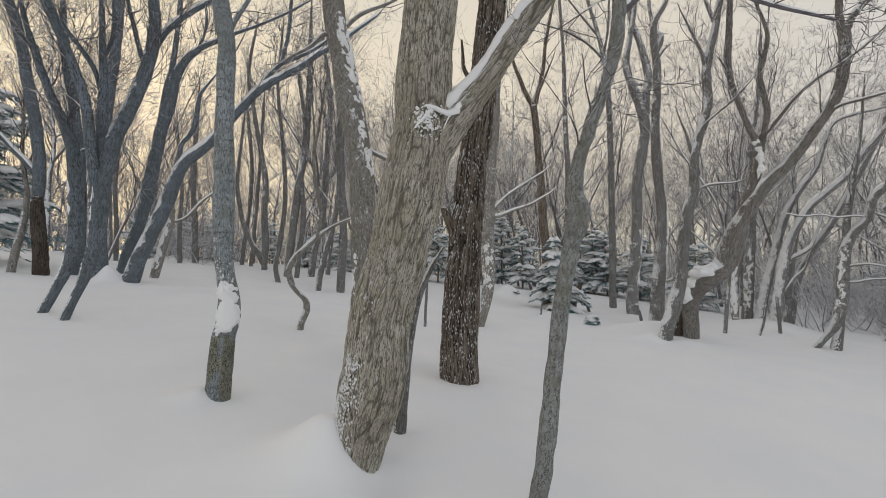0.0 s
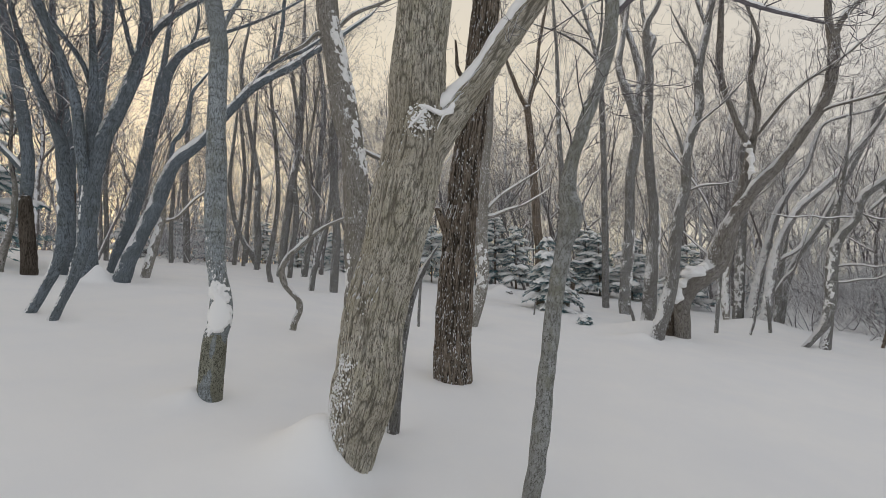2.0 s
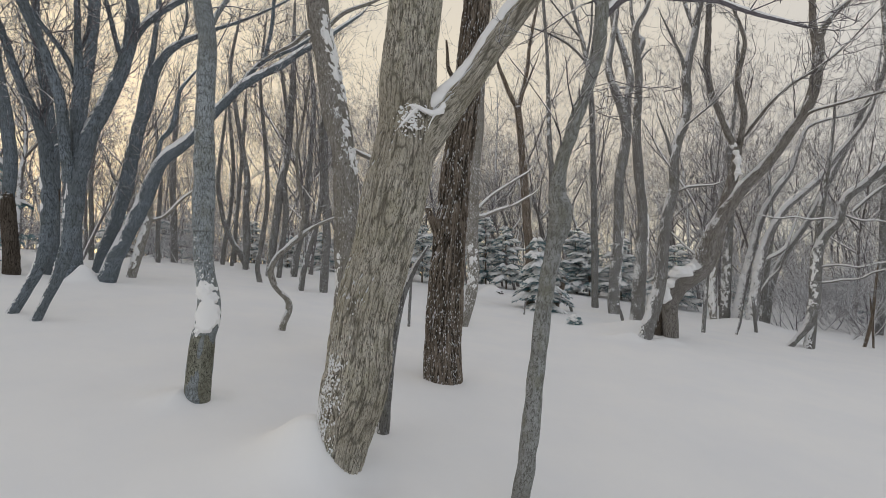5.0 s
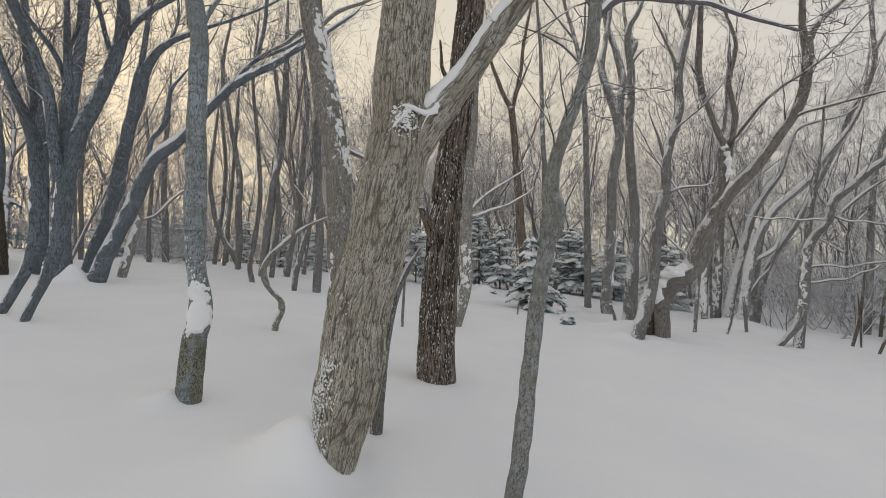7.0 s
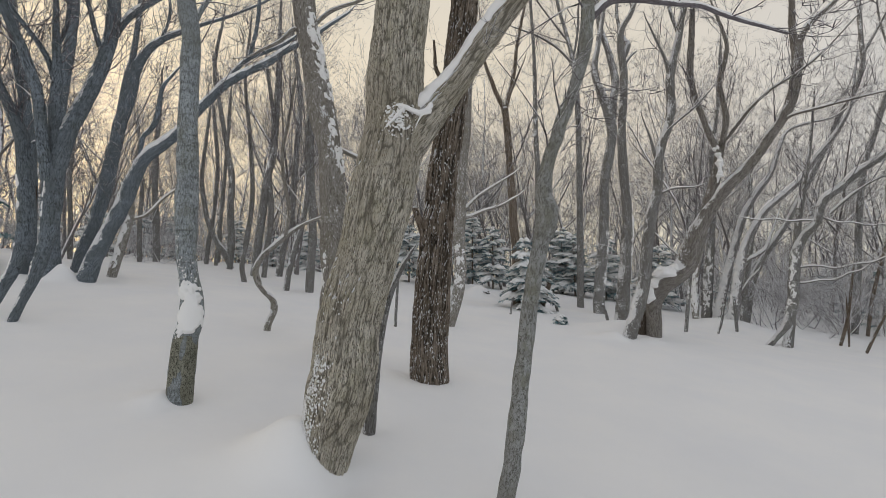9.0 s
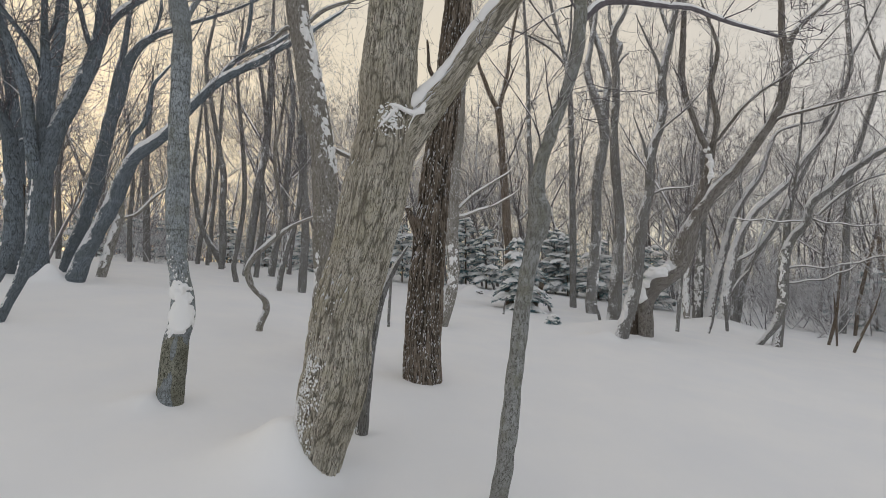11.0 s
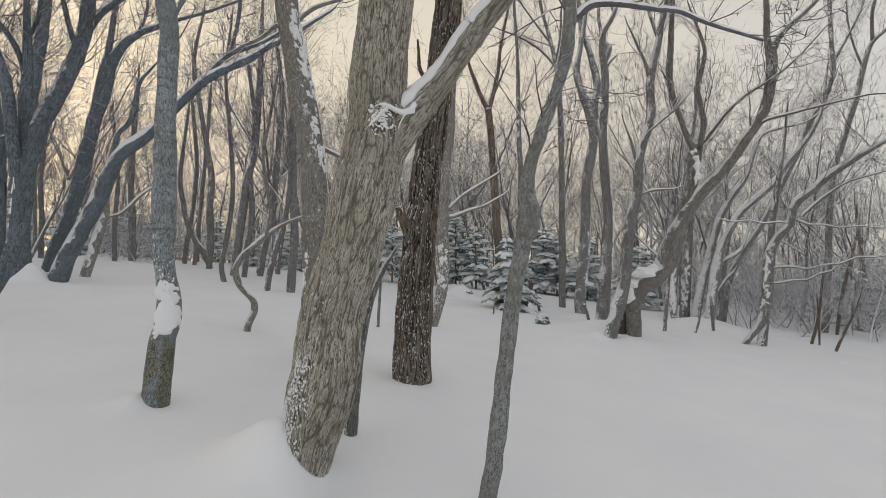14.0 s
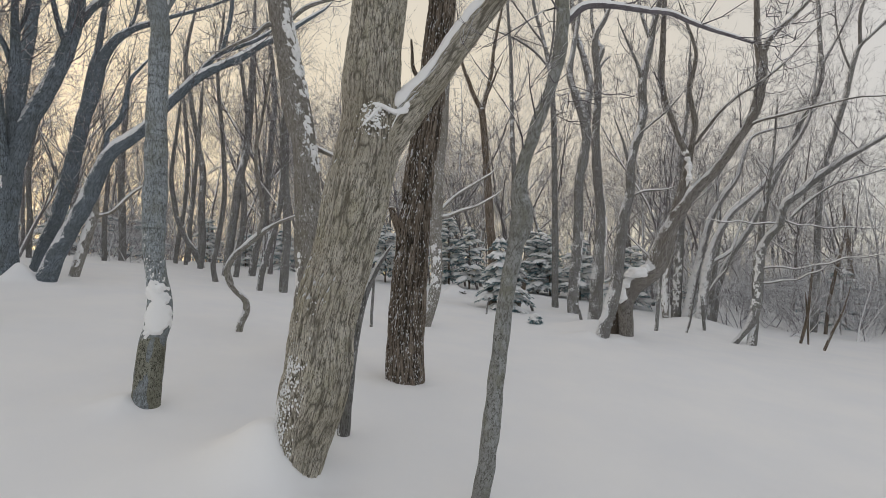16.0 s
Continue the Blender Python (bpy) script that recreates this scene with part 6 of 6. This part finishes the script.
snow_bits(tree_dark, 2.2, 4.6, 170, 110, 260, 0.006, 36, 2.6)
snow_bits(tree_k, 0.4, 4.5, 180, 120, 700, 0.010, 37, 2.0, 1.2)
snow_patch(tree_k, ROWS[tree_k], 0.7, 2.0, 190, 75, 0.014, 22, ragged=2.15)
snow_patch(tree_t3, ROWS[tree_t3], 2.35, 3.3, 120, 60, 0.022, 8, ragged=1.95)
snow_patch(tree_t3, ROWS[tree_t3], 3.1, 4.8, 118, 62, 0.024, 9, ragged=1.8)
snow_patch(tree_t3, ROWS[tree_t3], 0.3, 1.5, 205, 80, 0.014, 10, ragged=2)
snow_bits(tree_t3, 0.4, 4.6, 130, 110, 260, 0.008, 39)
snow_patch(tree_q4, ROWS[tree_q4], 0.0, 3.6, 236, 75, 0.035, 14, ragged=1.75)
snow_patch(tree_q5, ROWS[tree_q5], 0.1, 3.2, 240, 75, 0.035, 15, ragged=1.7)
snow_patch(tree_q2, ROWS[tree_q2], 0.0, 2.2, 215, 80, 0.03, 16, ragged=1.5)
snow_patch(tree_q3, ROWS[tree_q3], 0.0, 3.0, 232, 70, 0.025, 23, ragged=2)
snow_patch(tree_o1, ROWS[tree_o1], 0.4, 3.6, 120, 60, 0.025, 24, ragged=2.05)
snow_patch(tree_o2, ROWS[tree_o2], 0.9, 4.6, 112, 50, 0.025, 25, ragged=1.95)
snow_patch(tree_o3, ROWS[tree_o3], 0.1, 1.3, 250, 55, 0.018, 26, ragged=2)
snow_patch(tree_r, ROWS[tree_r], 0.5, 3.0, 240, 60, 0.02, 27, ragged=2)
snow_patch(tree_e1, ROWS[tree_e1], 0.1, 2.6, 250, 50, 0.02, 28, ragged=1.9)
snow_patch(tree_e3, ROWS[tree_e3], 0.0, 1.6, 210, 85, 0.02, 29, ragged=1.6)
snow_patch(tree_f1, ROWS[tree_f1], 0.1, 2.2, 250, 60, 0.012, 30, ragged=2.05)
snow_patch(tree_f3, ROWS[tree_f3], 0.1, 2.2, 250, 60, 0.012, 31, ragged=1.95)
snow_lump(tree_p, (6.06, 10.55, 1.95), (0.29, 0.26, 0.2), 2)
snow_lump(tree_p, (6.24, 10.5, 2.07), (0.15, 0.18, 0.13), 3)
snow_lump(tree_p, (5.64, 10.66, 1.42), (0.16, 0.2, 0.27), 4)
snow_lump(tree_p, (5.78, 10.62, 1.68), (0.13, 0.18, 0.15), 6)
snow_ridge(tree_p, [(7.068, 9.944, 4.061, 0.02), (7.094, 9.907, 4.258, 0.055), (7.121, 9.905, 4.49, 0.06), (7.109, 9.934, 4.76, 0.045), (7.049, 9.966, 5.06, 0.045), (6.999, 10.014, 5.37, 0.04), (6.93, 10.074, 5.689, 0.02)], 12)


def at_ground(x, y, sink=0.0):
    return (x, y, float(ground_height(x, y)) - sink)


# ---- drifts round the trunks ----
DRIFTS += [(-0.74, 3.22, 0.27, 0.30, 0.17, 0.28), (-0.95, 3.2, 0.06, 0.55, 0.2, 0.45), (-0.40, 3.06, -0.055, 0.13, 0.25, 0.2)]
DRIFTS += [(-2.06, 4.0, 0.09, 0.22, 0.1, 0.22), (-7.25, 9.78, 0.34, 0.14, 0.26, 0.28)]
DRIFTS += [(2.74, 18.95, 0.52, 0.6, 0.55, 0.6), (3.07, 24.45, 0.3, 0.8, 0.8, 0.9), (-1.41, 13.57, 0.15, 1.2, 1.2, 0.8), (5.57, 11.85, 0.25, 0.8, 0.8, 0.7)]
DRIFTS += [(5.28, 10.0, 0.10, 0.3, 0.3, 0.3), (4.62, 10.2, 0.17, 0.42, 0.16, 0.4), (9.9, 11.5, 0.12, 0.3, 0.35, 0.3), (10.9, 15.2, 0.3, 1.1, 0.9, 0.9)]

# ---- spruces ----
spruce("spruce", "young spruce bent under fresh snow in the clearing", at_ground(3.88, 15.61), 2.45, 1.1, 11, 1.0, 1.6, clear=0.04, heavy=1.2, droop=(0.2, 0.6), dome=0.5, boughs=8)
for k, (x, y, hgt, wide) in enumerate([(4.52, 25.78, 3.6, 1.35), (3.50, 27.05, 4.2, 1.6), (9.51, 26.32, 3.6, 1.6), (9.06, 27.22, 4.0, 1.6), (-11.408, 10.8, 4.4, 1.6), (-0.30, 26.81, 3.4, 1.5), (10.92, 25.22, 3.4, 1.5), (11.79, 21.10, 3.0, 1.4)]):
    spruce("spruce", "dark green spruce with snow on its drooping boughs", at_ground(x, y), hgt, wide * 1.15, 20 + k, 0.9, 0.85, clear=0.15, heavy=1.15, droop=(0.0, 0.4))
for k, (turn, far) in enumerate([(-34, 27), (-30, 31), (-27, 29), (-21, 33), (-17, 30), (-13, 27), (-9, 31), (-38, 30), (29, 27), (36, 30), (44, 32), (48, 29)]):
    x, y = far * math.sin(radians(turn)), far * math.cos(radians(turn))
    spruce("spruce", "small snowy spruce at the back of the wood", at_ground(x, y), 2.0 + 0.3 * (k % 4), 1.2, 40 + k, 0.9, 0.5)

# ---- the wood behind ----
mid_kinds = [wild_tree("bare_tree", "bare crooked tree standing in the wood", 100 + k, 8.5 + (k % 3) * 1.5, 0.08 + 0.015 * (k % 4), 2 + k % 3, 3, 15, 0.0045) for k in range(8)]
far_kinds = [wild_tree("bare_tree", "slender bare tree far back in the wood", 200 + k, 12 + (k % 3) * 1.5, 0.075 + 0.02 * (k % 3), 2 + k % 2, 3, 13, 0.0075, sides=5, fork=3, size=0.22, twig=HAZED_TWIG) for k in range(7)]
brush_kinds = [wild_tree("shrub", "snow-dusted leafless shrub with many thin stems", 300 + k, 3.6 + 0.5 * (k % 3), 0.028, 5, 3, 7, 0.006, FROSTED, "leafless shrubs", 5, FROSTED, 0.1, 0.45, 0.3, 3) for k in range(4)]
rnd = random.Random(5)
placed, standing = [], set()


def scatter(kinds, count, turns, depths, apart, clear, sizes):
    """Sets the kinds out over a sector of the wood, each at its own place, size and turn."""
    done = 0
    while done < count:
        a, d = rnd.uniform(*turns), rnd.uniform(*depths)
        x, y = d * math.sin(radians(a)), d * math.cos(radians(a))
        if clear[0] < a < clear[1] and d < clear[2] or any((x - u) ** 2 + (y - w) ** 2 < apart for u, w in placed):
            continue
        placed.append((x, y))
        size = rnd.uniform(*sizes)
        m = Matrix.LocRotScale((x, y, float(ground_height(x, y))), Euler((rnd.gauss(0, 0.05), rnd.gauss(0, 0.05), rnd.uniform(0, 6.28))), (size, size, size))
        first = kinds[done % len(kinds)]
        ob = copy_thing(first, Matrix()) if first in standing else first
        standing.add(first)
        ob.matrix_basis = m
        done += 1


scatter(mid_kinds, 5, (-56, -25), (17, 31), 2.2, (0, 0, 0), (0.75, 1.1))
scatter(mid_kinds, 20, (-10, 60), (19, 31), 2.2, (-3, 30, 26), (0.75, 1.15))
scatter(far_kinds, 16, (2, 18), (27, 40), 1.6, (0, 0, 0), (0.7, 1.05))
scatter(far_kinds, 120, (-58, 66), (29, 62), 2.5, (0, 0, 0), (0.8, 1.15))
scatter(brush_kinds, 44, (26, 64), (24, 46), 0.8, (0, 0, 0), (0.8, 1.3))
scatter(brush_kinds, 20, (-52, 26), (24, 40), 0.8, (0, 0, 0), (0.6, 1.0))

scatter(brush_kinds, 20, (-54, -16), (30, 48), 0.8, (0, 0, 0), (0.8, 1.2))
scatter(far_kinds, 72, (-58, -10), (34, 50), 1.2, (0, 0, 0), (0.5, 0.75))
scatter(far_kinds, 14, (-8, 34), (28, 42), 1.5, (0, 0, 0), (1.05, 1.35))
scatter(brush_kinds, 8, (45, 60), (27, 36), 0.8, (0, 0, 0), (0.8, 1.1))
scatter(far_kinds, 64, (-10, 58), (31, 48), 1.0, (0, 0, 0), (0.5, 0.95))
scatter(mid_kinds, 4, (-55, -30), (18, 28), 2.0, (0, 0, 0), (0.5, 0.7))
scatter(brush_kinds, 18, (-56, -28), (20, 32), 0.8, (0, 0, 0), (0.6, 0.95))
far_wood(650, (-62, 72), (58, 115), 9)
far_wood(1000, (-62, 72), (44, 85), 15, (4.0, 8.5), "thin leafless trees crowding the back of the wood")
far_wood(500, (-62, 72), (42, 66), 12, (2.0, 5.0), "low leafless undergrowth dusted with snow", FROSTED)

far_wood(900, (-62, -4), (40, 66), 17, (2.5, 8.0), "slim bare stems crowding the rise")
far_wood(420, (22, 66), (30, 50), 18, (2.0, 5.5), "dark tangled thicket at the wood's edge", TWIG)

scatter(brush_kinds, 16, (38, 55), (19, 28), 0.8, (0, 0, 0), (0.6, 1.0))
scatter(mid_kinds, 2, (-16, -6), (22, 28), 1.5, (0, 0, 0), (1.1, 1.3))
scatter(mid_kinds, 2, (30, 54), (21, 27), 1.5, (0, 0, 0), (1.0, 1.3))

# ---- sticks, a buried stone and a seedling in the clearing ----
stake("dead_stem", "thin dead stem standing in the snow", (-0.378, 9.583, 0.807), [(0, 0, -0.25, 0.03), (0, 0, 0, 0.03), (0.022, 0.001, 0.505, 0.03), (0.044, 0.002, 0.979, 0.024)], ROUGH)
stake("dead_stem", "thin dead stem beside the snowy spruce", (2.873, 13.424, 0.875), [(0, 0, -0.25, 0.032), (0, 0, -0.001, 0.032), (0.037, -0.008, 0.28, 0.024), (0.09, -0.019, 0.528, 0.024)], ROUGH)
stake("dead_stem", "slanting broken stem stuck in the snow", (5.977, 13.752, 0.607), [(0, 0, -0.25, 0.047), (0, 0, -0.001, 0.047), (-0.047, 0.02, 0.285, 0.047), (-0.123, 0.054, 0.571, 0.039)], ROUGH)
stake("dead_stem", "thin dead stem in front of spruces", (8.168, 21.661, 1.102), [(0, 0, -0.25, 0.05), (0, 0, 0, 0.05), (0.016, -0.006, 0.508, 0.038), (0.006, -0.002, 0.911, 0.038)], ROUGH)
stake("dead_stem", "slanting dead stem by the snowy spruce", (5.113, 15.948, 0.854), [(0, 0, -0.25, 0.047), (0, 0, -0.001, 0.047), (-0.082, 0.026, 0.273, 0.047), (-0.2, 0.064, 0.588, 0.038)], ROUGH)
stake("dead_stem", "thin dead stem at the thicket edge", (8.973, 12.987, 0.309), [(0, 0, -0.25, 0.033), (0, 0, -0.001, 0.033), (0.093, -0.064, 0.383, 0.033), (0.158, -0.109, 0.859, 0.026)], ROUGH)
stake("tree_stump", "dark broken stump beside the snowy spruce", (4.597, 16.14, 0.925), [(0, 0, -0.25, 0.13), (0, 0, 0, 0.13), (0.05, 0, 0.358, 0.125), (0.201, 0, 0.717, 0.11), (0.314, 0, 1.158, 0.1)], DARK, "stump")
bm = bmesh.new()
bmesh.ops.create_icosphere(bm, subdivisions=3, radius=1.0)
for v in bm.verts:
    v.co = v.co * (0.85 + 0.3 * noise.noise(v.co * 1.7))
    v.co.z *= 0.6
me = bpy.data.meshes.new("boulder")
bm.to_mesh(me)
bm.free()
me.materials.append(ROCK)
boulder = tagged(new("boulder", me), "dark stone almost buried under a snow mound", "stone")
x, y = 2.95, 18.58
boulder.matrix_basis = Matrix.LocRotScale((x, y, float(ground_height(x, y)) - 0.05), Euler((0.2, 0.1, 0.6)), (0.2, 0.2, 0.2))
spruce("seedling", "tiny fir seedling poking out of the snow", at_ground(4.00, 12.27), 0.22, 0.26, 77, 1.0, 2.2, "")

# ---- the snow field ----
span = np.sinh(np.linspace(-6.6, 6.6, 370)) / math.sinh(6.6) * 900
xs = np.unique(np.concatenate([span, np.linspace(-8.0, -6.6, 24), np.linspace(-2.3, -0.1, 56), np.linspace(1.6, 4.0, 22), np.linspace(4.2, 6.4, 16)]))
ys = np.unique(np.concatenate([span + 4.0, np.linspace(9.1, 10.5, 24), np.linspace(2.6, 4.4, 46), np.linspace(10.5, 11.4, 10), np.linspace(17.7, 20.2, 20)]))
gx, gy = np.meshgrid(xs, ys)
gz = ground_height(gx, gy)
idx = np.arange(gz.size).reshape(gz.shape)
quads = np.stack([idx[:-1, :-1], idx[:-1, 1:], idx[1:, 1:], idx[1:, :-1]], axis=-1).reshape(-1, 4).tolist()
ground = mesh_part("ground", np.stack([gx, gy, gz], axis=-1).reshape(-1, 3).tolist(), quads, SNOW, label="smooth deep snow covering the woodland floor", kind="structure")
